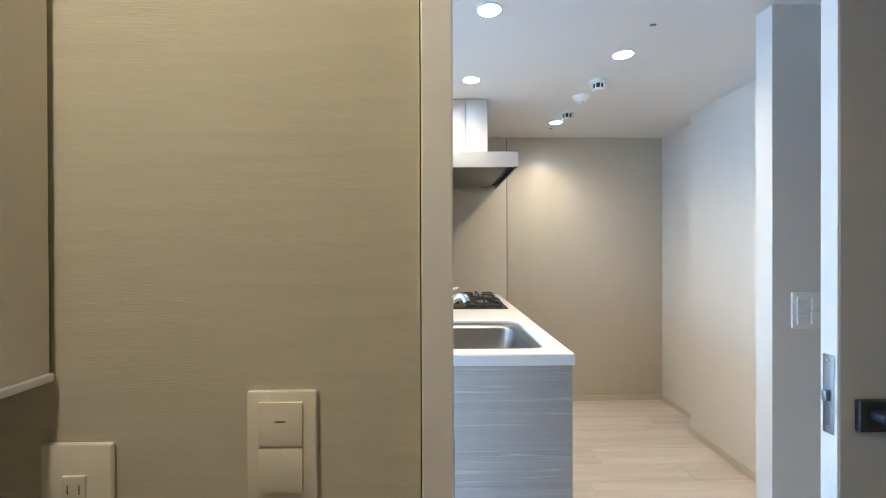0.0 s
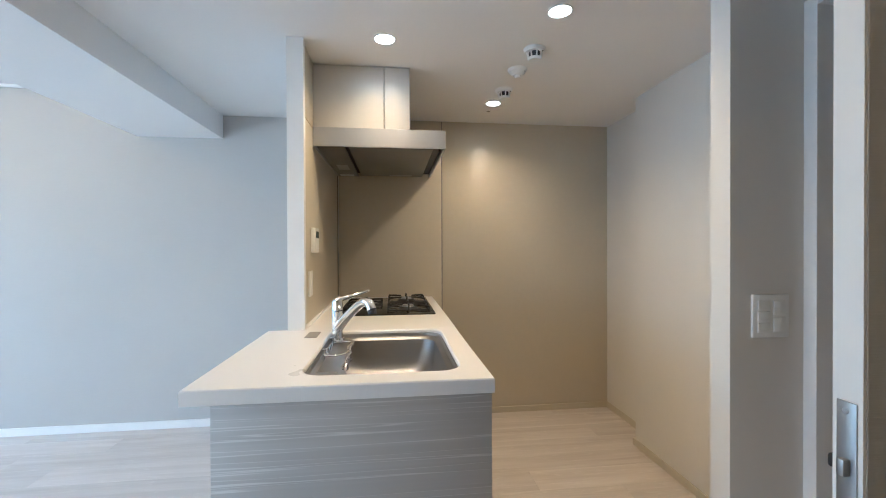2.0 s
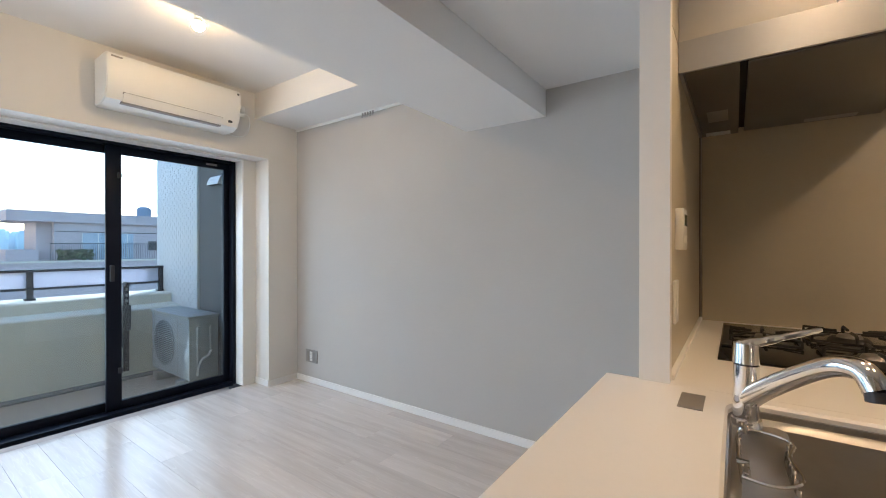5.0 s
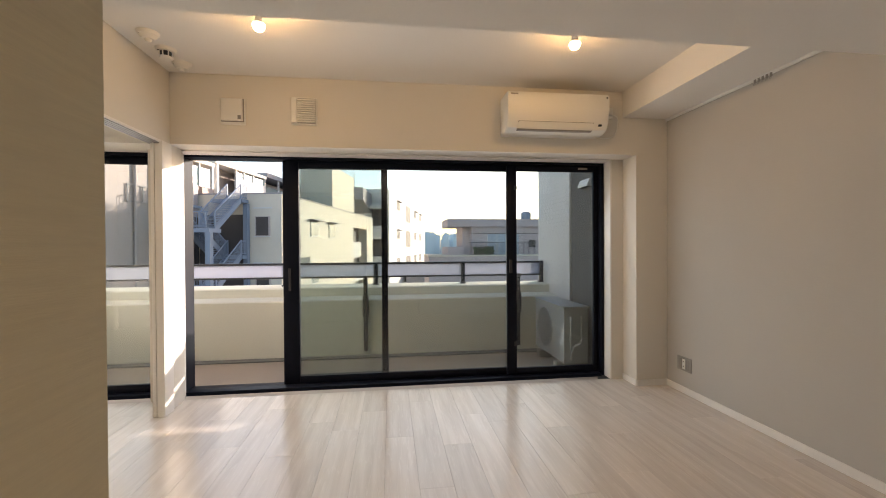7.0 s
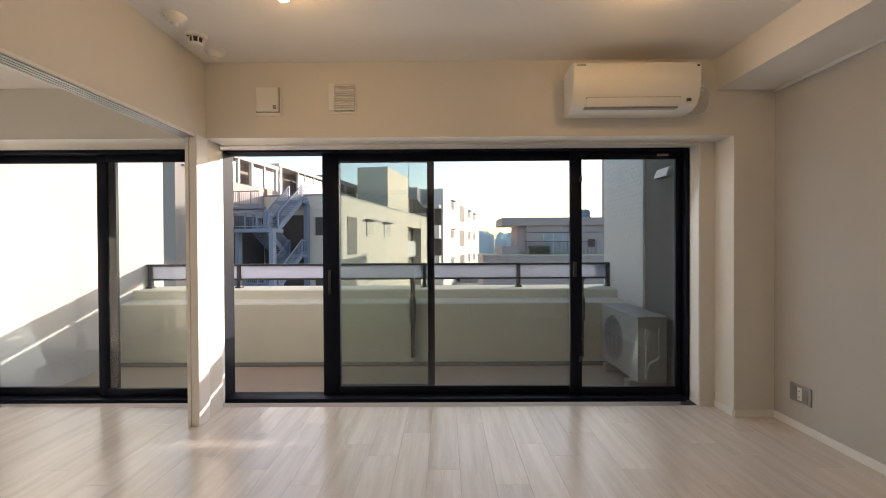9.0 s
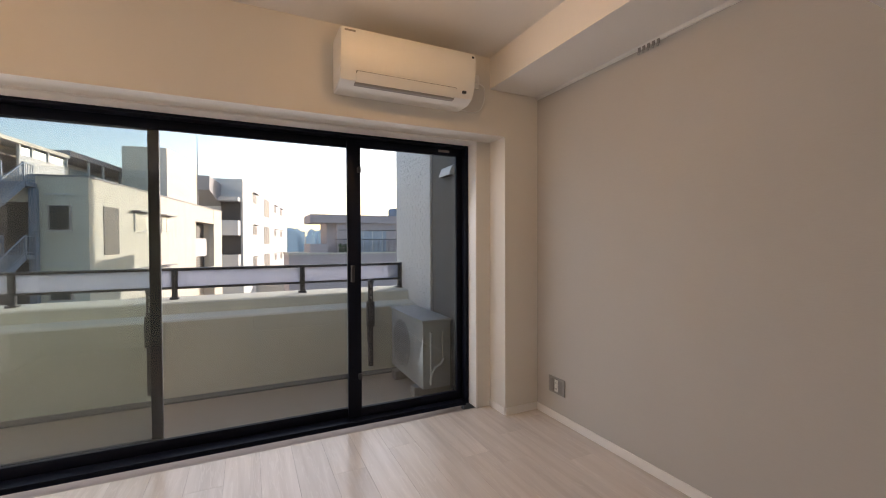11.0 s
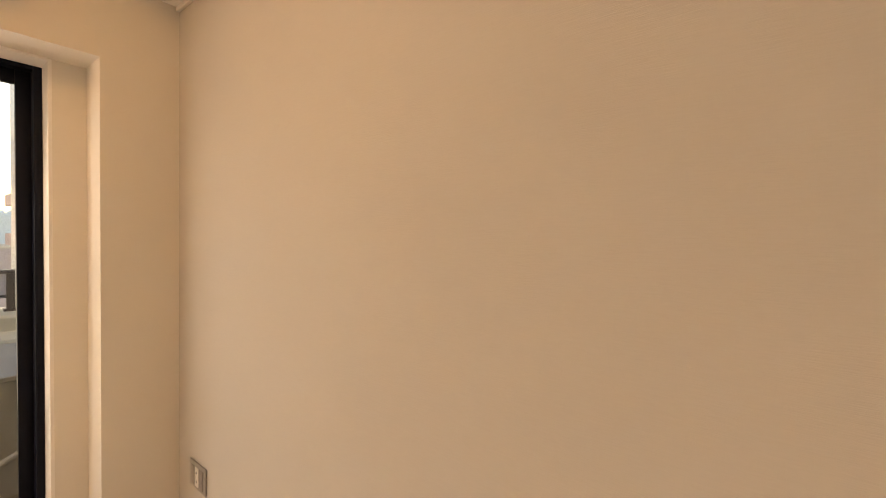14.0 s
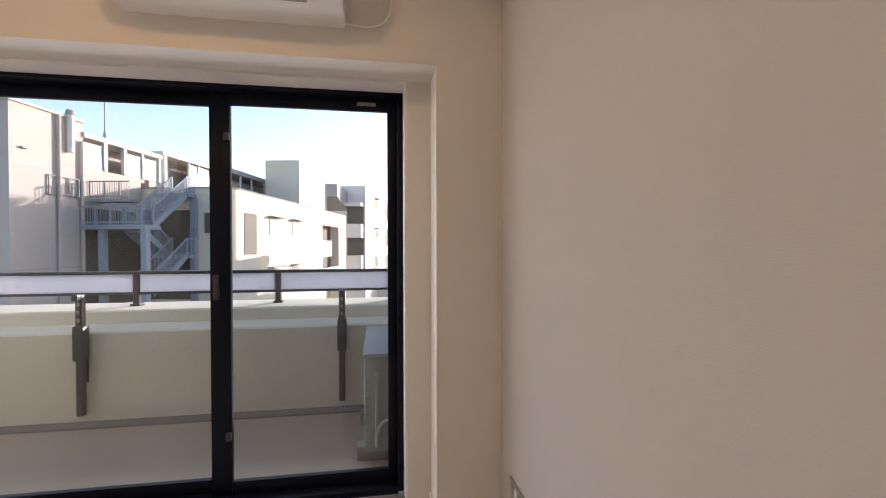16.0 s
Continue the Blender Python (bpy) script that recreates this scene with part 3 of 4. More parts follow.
part("fan_grille", bm, M_ACUNIT, ac)
part("side_handle", B(-4.742, -4.722, 1.395, 1.425, 0.03, 0.49, bevel=0.006), M_ACUNIT, ac)
part("side_handle", B(-4.742, -4.726, 1.515, 1.54, 0.22, 0.49, bevel=0.006), M_ACUNIT, ac)
part("pipe_cover", tube(bmesh.new(), smooth_path([(-4.735, 1.53, 0.24), (-4.725, 1.50, 0.20), (-4.725, 1.44, 0.17), (-4.728, 1.41, 0.10), (-4.735, 1.41, 0.03)], 4), 0.016, 10), M_ACUNIT, ac)
part("label_plate", B(-4.95, -4.90, 1.3285, 1.3295, 0.50, 0.52), M_GREYPLAST, ac)
part("panel_seam", B(-4.985, -4.982, 1.3285, 1.3295, 0.0, 0.57), M_GREYPLAST, ac)
for k in range(7):
    part("side_slot", B(-4.7415, -4.7385, 1.335, 1.355, 0.12 + k * 0.05, 0.135 + k * 0.05), M_GREYPLAST, ac)
# ---- kitchen ----
cab = thing("kitchen_cabinet", (-0.38, 0.99, 0), "grey streaked wood-look kitchen peninsula base", "cabinet")
bm = B(-0.74, -0.012, 0.045, 0.80, 0.0, 0.64)
box(bm, -0.74, -0.012, 0.80, 1.934, 0.0, 0.855)
box(bm, -0.03, -0.012, 0.045, 0.80, 0.64, 0.855)
part("body", bm, M_CABINET, cab)
part("end_panel", B(-0.775, -0.002, 0.025, 0.045, 0.0, 0.855, bevel=0.001), M_CABINET, cab)
part("back_panel", B(-0.775, -0.74, 0.045, 0.763, 0.0, 0.855, bevel=0.001), M_CABINET, cab)


def rr(angle, hx, hy, r):
    """Distance from the centre to the edge of a rounded rectangle."""
    c, s = math.cos(angle), math.sin(angle)
    lo, hi = 0.0, 2.0
    for _ in range(40):
        m = (lo + hi) / 2
        qx, qy = abs(m * c) - hx + r, abs(m * s) - hy + r
        d = math.hypot(max(qx, 0), max(qy, 0)) + min(max(qx, qy), 0) - r
        lo, hi = (m, hi) if d < 0 else (lo, m)
    return lo


SX, SY, SHX, SHY, SR = -0.3185, 0.408, 0.2395, 0.315, 0.068
top = (-0.842, 0.0, 0.0, 0.775)


def worktop():
    bm = bmesh.new()
    x0, x1, y0, y1 = top
    angs = sorted(set([k * math.tau / 144 - math.pi for k in range(144)] + [math.atan2(y - SY, x - SX) for x in (x0, x1) for y in (y0, y1)]))
    rows = []
    for a in angs:
        c, s = math.cos(a), math.sin(a)
        d = rr(a, SHX, SHY, SR)
        e = min([(x1 - SX) / c if c > 1e-9 else 9, (x0 - SX) / c if c < -1e-9 else 9, (y1 - SY) / s if s > 1e-9 else 9, (y0 - SY) / s if s < -1e-9 else 9])
        rows.append([bm.verts.new(p) for p in ((SX + d * c, SY + d * s, 0.86), (SX + d * c, SY + d * s, 0.894), (SX + (d + 0.006) * c, SY + (d + 0.006) * s, 0.90),
                                               (SX + (e - 0.003) * c, SY + (e - 0.003) * s, 0.90), (SX + e * c, SY + e * s, 0.896), (SX + e * c, SY + e * s, 0.858))])
    for a, b in zip(rows, rows[1:] + rows[:1]):
        for i in range(5):
            bm.faces.new((a[i], b[i], b[i + 1], a[i + 1]))
        bm.faces.new((a[5], b[5], b[0], a[0]))
    return bm


wt = thing("worktop", (-0.4, 0.9, 0.855), "white solid-surface kitchen worktop with a sink cut-out", "worktop")
part("sink_section", worktop(), M_TOP, wt, smooth=False)
part("hob_section", B(-0.690, 0.0, 0.768, 1.934, 0.8585, 0.9004), M_TOP, wt, smooth=False)
part("upstand", B(-0.690, -0.676, 0.802, 1.932, 0.9, 0.914, bevel=0.002), M_TOP, wt)

sink = thing("sink", (SX, SY, 0.70), "brushed stainless steel undermount kitchen sink", "sink")


def basin():
    bm = bmesh.new()
    prof = [(0.004, 0.886, SR), (-0.004, 0.884, SR), (-0.008, 0.872, SR), (-0.018, 0.868, SR), (-0.026, 0.86, SR), (-0.03, 0.82, SR), (-0.034, 0.79, 0.075), (-0.041, 0.76, 0.08), (-0.052, 0.738, 0.085), (-0.067, 0.721, 0.085), (-0.086, 0.709, 0.08), (-0.11, 0.702, 0.08), (-0.14, 0.699, 0.07), (-0.18, 0.697, 0.05)]
    rows = []
    n = 144
    for k in range(n):
        a = k * math.tau / n
        rows.append([bm.verts.new((SX + rr(a, SHX + o, SHY + o, r) * math.cos(a), SY + rr(a, SHX + o, SHY + o, r) * math.sin(a), z)) for o, z, r in prof])
    for a, b in zip(rows, rows[1:] + rows[:1]):
        for i in range(len(prof) - 1):
            bm.faces.new((a[i], b[i], b[i + 1], a[i + 1]))
    bm.faces.new([r[-1] for r in rows])
    return bm


part("basin", basin(), M_STEEL, sink)
bm = bmesh.new()
edge = [(-0.553, 0.125), (-0.50, 0.104), (-0.44, 0.115), (-0.425, 0.15), (-0.44, 0.23), (-0.465, 0.29), (-0.46, 0.36), (-0.47, 0.45), (-0.47, 0.55), (-0.455, 0.63), (-0.46, 0.69), (-0.50, 0.70), (-0.553, 0.67)]
extrude_profile(bm, [(p.x, p.y) for p in smooth_path([(*e, 0) for e in edge], 3)], "z", 0.855, 0.863)
part("side_ledge", bm, M_STEEL, sink)
for k in range(8):
    part("ledge_rib", rod(bmesh.new(), (-0.537, 0.148 + k * 0.013, 0.8635), (-0.452 - k * 0.002, 0.132 + k * 0.014, 0.8635), 0.0022, seg=6), M_STEEL, sink)
bm = disc(bmesh.new(), -0.40, 0.44, 0.6975, 0.702, 0.086, 0.082)
d = part("drain", bm, M_STEEL, sink)
part("drain_cap", disc(bmesh.new(), -0.40, 0.44, 0.702, 0.7045, 0.076, 0.072), M_STEEL, d)

# wire basket hung at the sink's side
bk = thing("wire_basket", (-0.49, 0.47, 0.80), "chromed wire sponge basket hung inside the sink", "basket")
bm = bmesh.new()
for z, s in ((0.882, 1.0), (0.845, 0.97), (0.815, 0.93)):
    loop = smooth_path([(-0.535, 0.38, z), (-0.49, 0.375, z), (-0.455 - 0.03 * (1 - s), 0.42, z), (-0.465, 0.50, z), (-0.455, 0.57, z), (-0.49, 0.60, z), (-0.535, 0.595, z), (-0.54, 0.49, z), (-0.535, 0.38, z)], 4)
    tube(bm, loop, 0.003, 6)
part("rim_wire", bm, M_CHROME, bk)
for k in range(6):
    y = 0.40 + k * 0.036
    part("cross_wire", tube(bmesh.new(), [(-0.537, y, 0.882), (-0.53, y, 0.825), (-0.52, y, 0.812), (-0.475, y, 0.812), (-0.465, y, 0.825), (-0.462, y, 0.875)], 0.0026, 6), M_CHROME, bk)
for y in (0.39, 0.585):
    part("hook", tube(bmesh.new(), [(-0.542, y, 0.902), (-0.53, y, 0.903), (-0.528, y, 0.88)], 0.006, 8), M_CHROME, bk)

# mixer tap
tap = thing("mixer_tap", (-0.525, 0.665, 0.885), "chrome single-lever kitchen mixer tap with a pull-out spout", "tap")
part("base_ring", disc(bmesh.new(), -0.525, 0.665, 0.868, 0.884, 0.031, 0.028), M_CHROME, tap)
part("body", disc(bmesh.new(), -0.525, 0.665, 0.884, 1.0, 0.024, 0.0235), M_CHROME, tap)
part("joint_ring", disc(bmesh.new(), -0.525, 0.665, 1.0, 1.004, 0.0215), M_DARK, tap)
lv = part("lever_cap", disc(bmesh.new(), -0.525, 0.665, 1.004, 1.046, 0.0245, 0.023), M_CHROME, tap)
part("lever", tube(bmesh.new(), smooth_path([(-0.535, 0.655, 1.040), (-0.49, 0.685, 1.052), (-0.44, 0.712, 1.066), (-0.395, 0.738, 1.078)], 4), [0.013] * 3 + [0.010] * 3 + [0.007] * 4 + [0.006] * 2 + [0.0045], 10), M_CHROME, lv)
sp = smooth_path([(-0.523, 0.663, 0.925), (-0.485, 0.61, 0.975), (-0.435, 0.54, 1.03), (-0.405, 0.495, 1.056), (-0.380, 0.465, 1.058), (-0.368, 0.451, 1.033)], 5)
part("spout", tube(bmesh.new(), sp, [0.022 - 0.004 * min(1, i / 10) for i in range(len(sp))], 18), M_CHROME, tap)
part("spray_head", rod(bmesh.new(), (-0.3675, 0.451, 1.034), (-0.366, 0.449, 1.018), 0.0165, 0.016), M_DARK, tap, "dark grey nozzle")

plate = solid("socket_cover", B(-0.650, -0.601, 0.602, 0.709, 0.9, 0.903, bevel=0.001), M_GREYPLAST, "flat grey metal cover plate let into the worktop", "cover plate")

# gas hob
hob = thing("gas_hob", (-0.32, 1.50, 0.9), "black glass three-burner gas hob with cast-iron grates", "hob")
part("glass_top", B(-0.59, -0.055, 1.112, 1.852, 0.9, 0.907, bevel=0.002), M_BLACK, hob)
for bx, by, br in ((-0.20, 1.312, 0.062), (-0.20, 1.672, 0.062), (-0.46, 1.492, 0.045)):
    b = part("burner", disc(bmesh.new(), bx, by, 0.907, 0.920, br, br * 0.8), M_IRON, hob)
    part("burner_cap", disc(bmesh.new(), bx, by, 0.920, 0.930, br * 0.6, br * 0.5), M_STEEL, b)
    bm = bmesh.new()
    s = br + 0.055
    for z, q in ((0.915, 1.0),):
        tube(bm, [(bx + s * q * cx, by + s * q * cy, z) for cx, cy in ((1, 1), (-1, 1), (-1, -1), (1, -1), (1, 1))], 0.0055, 6)
    for k in range(4):
        c, t2 = (1, 0, -1, 0)[k], (0, 1, 0, -1)[k]
        tube(bm, [(bx + s * c, by + s * t2, 0.913), (bx + s * c, by + s * t2, 0.936), (bx + (s - 0.012) * c, by + (s - 0.012) * t2, 0.943), (bx + 0.035 * c, by + 0.035 * t2, 0.941)], 0.0055, 6)
    for cx, cy in ((1, 1), (-1, 1), (-1, -1), (1, -1)):
        tube(bm, [(bx + s * cx, by + s * cy, 0.910), (bx + s * cx, by + s * cy, 0.932), (bx + s * cx * 0.55, by + s * cy * 0.55, 0.937)], 0.005, 6)
    part("grate", bm, M_IRON, hob)
part("rear_vent", B(-0.585, -0.555, 1.30, 1.74, 0.909, 0.916, bevel=0.002), M_IRON, hob)

# range hood
hood = thing("range_hood", (-0.345, 1.48, 1.81), "silver slab range hood with a tall duct cover", "range hood")
bm = B(-0.689, -0.010, 1.012, 1.022, 1.788, 1.884, bevel=0.001)
box(bm, -0.689, -0.679, 1.022, 1.932, 1.788, 1.884)
box(bm, -0.020, -0.010, 1.022, 1.932, 1.788, 1.884)
box(bm, -0.679, -0.020, 1.022, 1.932, 1.874, 1.884)
part("canopy", bm, M_HOOD, hood, smooth=False)
part("inner_dark", B(-0.678, -0.021, 1.023, 1.932, 1.815, 1.821), M_FRAME, hood, "dark inner recess")
part("filter_panel", B(-0.515, -0.072, 1.045, 1.905, 1.789, 1.800, bevel=0.005), M_FILTER, hood, "grey rectifier panel")
part("control_panel", B(-0.675, -0.535, 1.026, 1.929, 1.789, 1.800, bevel=0.002), M_FILTER, hood)
part("label_plate", B(-0.64, -0.57, 1.50, 1.66, 1.7875, 1.7892), M_HOOD, hood)
part("button_strip", B(-0.66, -0.565, 1.85, 1.915, 1.787, 1.7892), M_PLASTIC, hood, "pale button strip")
part("filter_label", B(-0.31, -0.15, 1.83, 1.88, 1.787, 1.7892), M_HOOD, hood)
part("duct_cover", B(-0.689, -0.3315, 1.024, 1.932, 1.885, K_CEIL - 0.004, bevel=0.0012), M_DUCT, hood)
part("duct_side", B(-0.3285, -0.197, 1.024, 1.932, 1.885, K_CEIL - 0.004, bevel=0.0012), M_DUCT, hood)

# heater remote and plate on the sleeve panel
rm = thing("heater_remote", (-0.690, 1.0, 1.246), "white water heater remote with a small dark display on the panel", "remote")
part("case", B(-0.690, -0.668, 0.945, 1.052, 1.246, 1.37, bevel=0.004), M_PLASTIC, rm)
part("display", B(-0.6685, -0.6665, 0.975, 1.04, 1.318, 1.352), M_SCREEN, rm, "dark display")
for k in range(2):
    part("button", B(-0.6685, -0.6658, 0.968 + k * 0.04, 0.995 + k * 0.04, 1.266, 1.288, bevel=0.0008), M_PLASTIC, rm)
sp2 = thing("socket_plate", (-0.690, 0.92, 1.035), "white wall socket plate beside the hob", "socket")
part("plate", B(-0.690, -0.681, 0.885, 0.957, 1.035, 1.158, bevel=0.003), M_PLASTIC, sp2)
part("insert", B(-0.6815, -0.6795, 0.908, 0.934, 1.06, 1.132, bevel=0.0008), M_PLASTIC, sp2)


def downlight(x, y, z):
    t = thing("downlight", (x, y, z), "round warm recessed ceiling downlight, switched on", "downlight", "recessed downlights")
    bm = bmesh.new()
    tube(bm, [(x + 0.046 * math.cos(a), y + 0.046 * math.sin(a), z - 0.002) for a in np.linspace(0, math.tau, 41)], 0.004, 8)
    part("trim_ring", bm, M_PLASTIC, t)
    part("lens", disc(bmesh.new(), x, y, z - 0.004, z + 0.0, 0.042), M_LED, t, "glowing lens", smooth=False)


for x, y in DOWNLIGHTS:
    downlight(x, y, K_CEIL)
downlight(-0.92, -1.55, K_CEIL - 0.02)


def detector(x, y, z, kind, size=1.0):
    label = {"heat": "white round heat detector on the ceiling", "smoke": "white caged smoke detector on the ceiling", "speaker": "small white alarm unit on the ceiling"}[kind]
    t = thing("smoke_detector", (x, y, z), label, "detector", "ceiling detectors")
    h = 1.3 * size
    base = part("base", disc(bmesh.new(), x, y, z - 0.013 * h, z, 0.045 * size, 0.052 * size), M_PLASTIC, t)
    part("indicator", disc(bmesh.new(), x + 0.030 * size, y - 0.024 * size, z - 0.0145 * h, z - 0.012 * h, 0.005 * size), M_DARK, base, "small dark indicator")
    if kind == "heat":
        part("dome", disc(bmesh.new(), x, y, z - 0.026 * h, z - 0.013 * h, 0.028 * size, 0.043 * size), M_PLASTIC, t)
        part("sensor", disc(bmesh.new(), x, y, z - 0.036 * h, z - 0.026 * h, 0.012 * size, 0.018 * size), M_PLASTIC, t)
    else:
        r = 0.036 * size
        part("cage_core", disc(bmesh.new(), x, y, z - 0.034 * h, z - 0.013 * h, r - 0.010), M_DARK, t, "dark inner core")
        for k in range(8):
            a = k * math.tau / 8
            part("cage_rib", rod(bmesh.new(), (x + r * math.cos(a), y + r * math.sin(a), z - 0.013 * h), (x + r * 0.85 * math.cos(a), y + r * 0.85 * math.sin(a), z - 0.036 * h), 0.004, seg=8), M_PLASTIC, t)
        part("cap", disc(bmesh.new(), x, y, z - 0.042 * h, z - 0.034 * h, r * 0.8, r * 0.95), M_PLASTIC, t)


for x, y, k in ((0.385, 0.755, "smoke"), (0.372, 0.985, "heat"), (0.377, 1.27, "smoke")):
    detector(x, y, K_CEIL, k)
for x, y, k in ((-3.36, -1.99, "heat"), (-3.58, -1.995, "smoke"), (-3.80, -2.0, "heat")):
    detector(x, y, L_CEIL, k, 1.25)
for x, y in ((0.383, 0.173), (0.372, 1.66)):
    solid("ceiling_hook", B(x - 0.012, x + 0.012, y - 0.006, y + 0.006, K_CEIL - 0.006, K_CEIL, bevel=0.002), M_GREYPLAST, "tiny grey fixing on the kitchen ceiling", "fixing")


# ---- wall plates ----
def plate_thing(name, at, normal, w, h, mat, label, cells, category="switch", cell_mat=None, group=""):
    """A wall plate centred at a point; normal '-y', '+y', '+x'; cells: (u, v, width, height, material) seen from the front."""
    turn = {"-y": 0, "+x": 90, "+y": 180}[normal]
    t = thing(name, at, label, category, group, turn=pose(*at, 0, 0, turn))
    part("plate", B(-w / 2, w / 2, -0.009, 0, -h / 2, h / 2, bevel=0.003), mat, t, local=True)
    for u, v, cw, ch, m, nm in cells:
        part(nm, B(u - cw / 2, u + cw / 2, -0.0125, -0.008, v - ch / 2, v + ch / 2, bevel=0.001), m, t, local=True)
    return t


plate_thing("switch_plate", (0.897, 0.03, 1.052), "-y", 0.128, 0.136, M_PLASTIC, "white five-button light switch plate on the wing wall",
            [(-0.027, 0.036, 0.042, 0.03, M_PLASTIC, "button"), (-0.027, 0.0, 0.042, 0.03, M_PLASTIC, "button"), (-0.027, -0.036, 0.042, 0.03, M_PLASTIC, "button"),
             (0.027, 0.025, 0.042, 0.046, M_PLASTIC, "button"), (0.027, -0.027, 0.042, 0.046, M_PLASTIC, "button")])
plate_thing("switch_plate", (-0.69, -1.03, 1.068), "-y", 0.08, 0.128, M_CREAM, "cream two-rocker light switch on the beige wall",
            [(0.0, 0.027, 0.05, 0.05, M_CREAM, "rocker"), (0.0, -0.026, 0.05, 0.05, M_CREAM, "rocker"), (0.0, 0.03, 0.014, 0.004, M_DARK, "marker")])
plate_thing("wall_socket", (-0.924, -1.03, 1.011), "-y", 0.08, 0.124, M_CREAM, "cream wall socket with two slots on the beige wall",
            [(0.0, 0.012, 0.026, 0.03, M_CREAM, "insert"), (-0.006, 0.012, 0.0035, 0.013, M_DARK, "slot"), (0.007, 0.012, 0.0035, 0.013, M_DARK, "slot"), (0.0, -0.03, 0.026, 0.03, M_CREAM, "insert")], "socket")
plate_thing("wall_socket", (-3.742, AY, 0.248), "-y", 0.165, 0.118, M_SILVER, "silver three-module outlet plate on the accent wall",
            [(-0.045, 0.0, 0.032, 0.085, M_GREYPLAST, "module"), (0.0, 0.0, 0.032, 0.085, M_PLASTIC, "module"), (0.045, 0.0, 0.032, 0.085, M_GREYPLAST, "module"),
             (0.0, 0.02, 0.012, 0.012, M_DARK, "slot"), (0.0, -0.02, 0.012, 0.012, M_DARK, "slot")], "socket")

# intercom on the passage wall
ic = thing("intercom", (-0.97, -0.93, 1.255), "white wall intercom with a dark screen and a blue-lit button", "intercom")
part("case", B(-1.03, -0.848, -0.93, -0.905, 1.255, 1.52, bevel=0.004), M_PLASTIC, ic)
part("screen", B(-1.03, -0.853, -0.9055, -0.902, 1.362, 1.488, bevel=0.0015), M_SCREEN, ic, "dark glossy screen")
bm = B(-1.014, -0.98, -0.9055, -0.9035, 1.33, 1.348, bevel=0.001)
b = part("talk_button", bm, M_BLUE, ic, "blue-lit button")
part("button_face", B(-1.011, -0.983, -0.9045, -0.9025, 1.333, 1.345), M_PLASTIC, b)
part("button", B(-1.014, -0.983, -0.9055, -0.9035, 1.305, 1.319, bevel=0.001), M_PLASTIC, ic)
part("seam", B(-1.029, -0.85, -0.9055, -0.9045, 1.292, 1.2935), M_GREYPLAST, ic)
part("mark", B(-1.008, -0.988, -0.9055, -0.9045, 1.276, 1.283), M_GREYPLAST, ic)

# ---- doors and wash room ----
door = setting("door_1", B(0.298, 1.03, -0.70, -0.662, 0.012, 2.015, bevel=0.002), surf("grey_door_film", (0.50, 0.48, 0.46), 0.5, vary=0.05, scale=2, fine=14, bump_stretch=(1, 1, 40), stretch=(1, 1, 25), bump=0.08), "grey corridor door standing open with black lever handles", "door")
part("edge_strip", B(0.294, 0.298, -0.699, -0.663, 0.014, 2.013), M_TRIM, door, "white door edge")
lp = part("latch_plate", B(0.292, 0.2945, -0.693, -0.669, 0.912, 1.074, bevel=0.001), M_STEEL, door, "brushed steel latch plate")
part("latch", B(0.282, 0.293, -0.686, -0.676, 0.979, 1.001, bevel=0.002), M_STEEL, lp)
for z in (0.924, 1.062):
    bm = disc(bmesh.new(), 0, 0, 0, 0.002, 0.004)
    bm.transform(pose(0.2925, -0.681, z, 0, -90, 0))
    part("screw", bm, M_CHROME, lp)
for s, y in ((-1, -0.70), (1, -0.662)):
    h = part("handle_rose", B(0.328, 0.392, min(y, y + s * 0.012), max(y, y + s * 0.012), 0.926, 0.989, bevel=0.002), M_DARK, door, "square black handle rose")
    bm = B(0.345, 0.375, min(y + s * 0.012, y + s * 0.05), max(y + s * 0.012, y + s * 0.05), 0.953, 0.972, bevel=0.004)
    box(bm, 0.345, 0.47, min(y + s * 0.036, y + s * 0.05), max(y + s * 0.036, y + s * 0.05), 0.952, 0.972, bevel=0.004)
    part("lever_handle", bm, M_DARK, h, "black lever handle")

mc = thing("wall_cabinet", (-1.065, -1.3, 1.15), "cream wall cabinet hung beside the wash room wall", "wall cabinet")
part("carcass", B(-1.16, -0.973, -1.75, -1.045, 1.16, 1.95), M_CREAM, mc)
part("door", B(-0.971, -0.953, -1.75, -1.037, 1.155, 1.95, bevel=0.002), M_CREAM, mc)
part("bottom_lip", B(-0.985, -0.949, -1.75, -1.036, 1.145, 1.1545, bevel=0.002), M_PLASTIC, mc)

# ---- living room fittings ----
for x, y in BULBS:
    t = thing("ceiling_bulb", (x, y, L_CEIL), "bare warm light bulb in a white ceiling socket, lit", "bulb", "bare bulbs")
    part("rose", disc(bmesh.new(), x, y, L_CEIL - 0.012, L_CEIL, 0.03, 0.034), M_PLASTIC, t)
    part("socket", disc(bmesh.new(), x, y, L_CEIL - 0.05, L_CEIL - 0.012, 0.018, 0.021), M_PLASTIC, t)
    zc = L_CEIL - 0.08
    part("neck", tube(bmesh.new(), [(x, y, zc + 0.036), (x, y, zc + 0.02), (x, y, zc + 0.006), (x, y, zc)], [0.017, 0.024, 0.033, 0.0345], 20), M_PLASTIC, t, "white bulb neck")
    prof = [(0.0345, 0.0), (0.034, -0.008), (0.031, -0.018), (0.025, -0.027), (0.015, -0.034), (0.004, -0.0365)]
    part("bulb", tube(bmesh.new(), [(x, y, zc + h) for r, h in prof], [r for r, h in prof], 20), M_BULB, t, "glowing bulb dome")

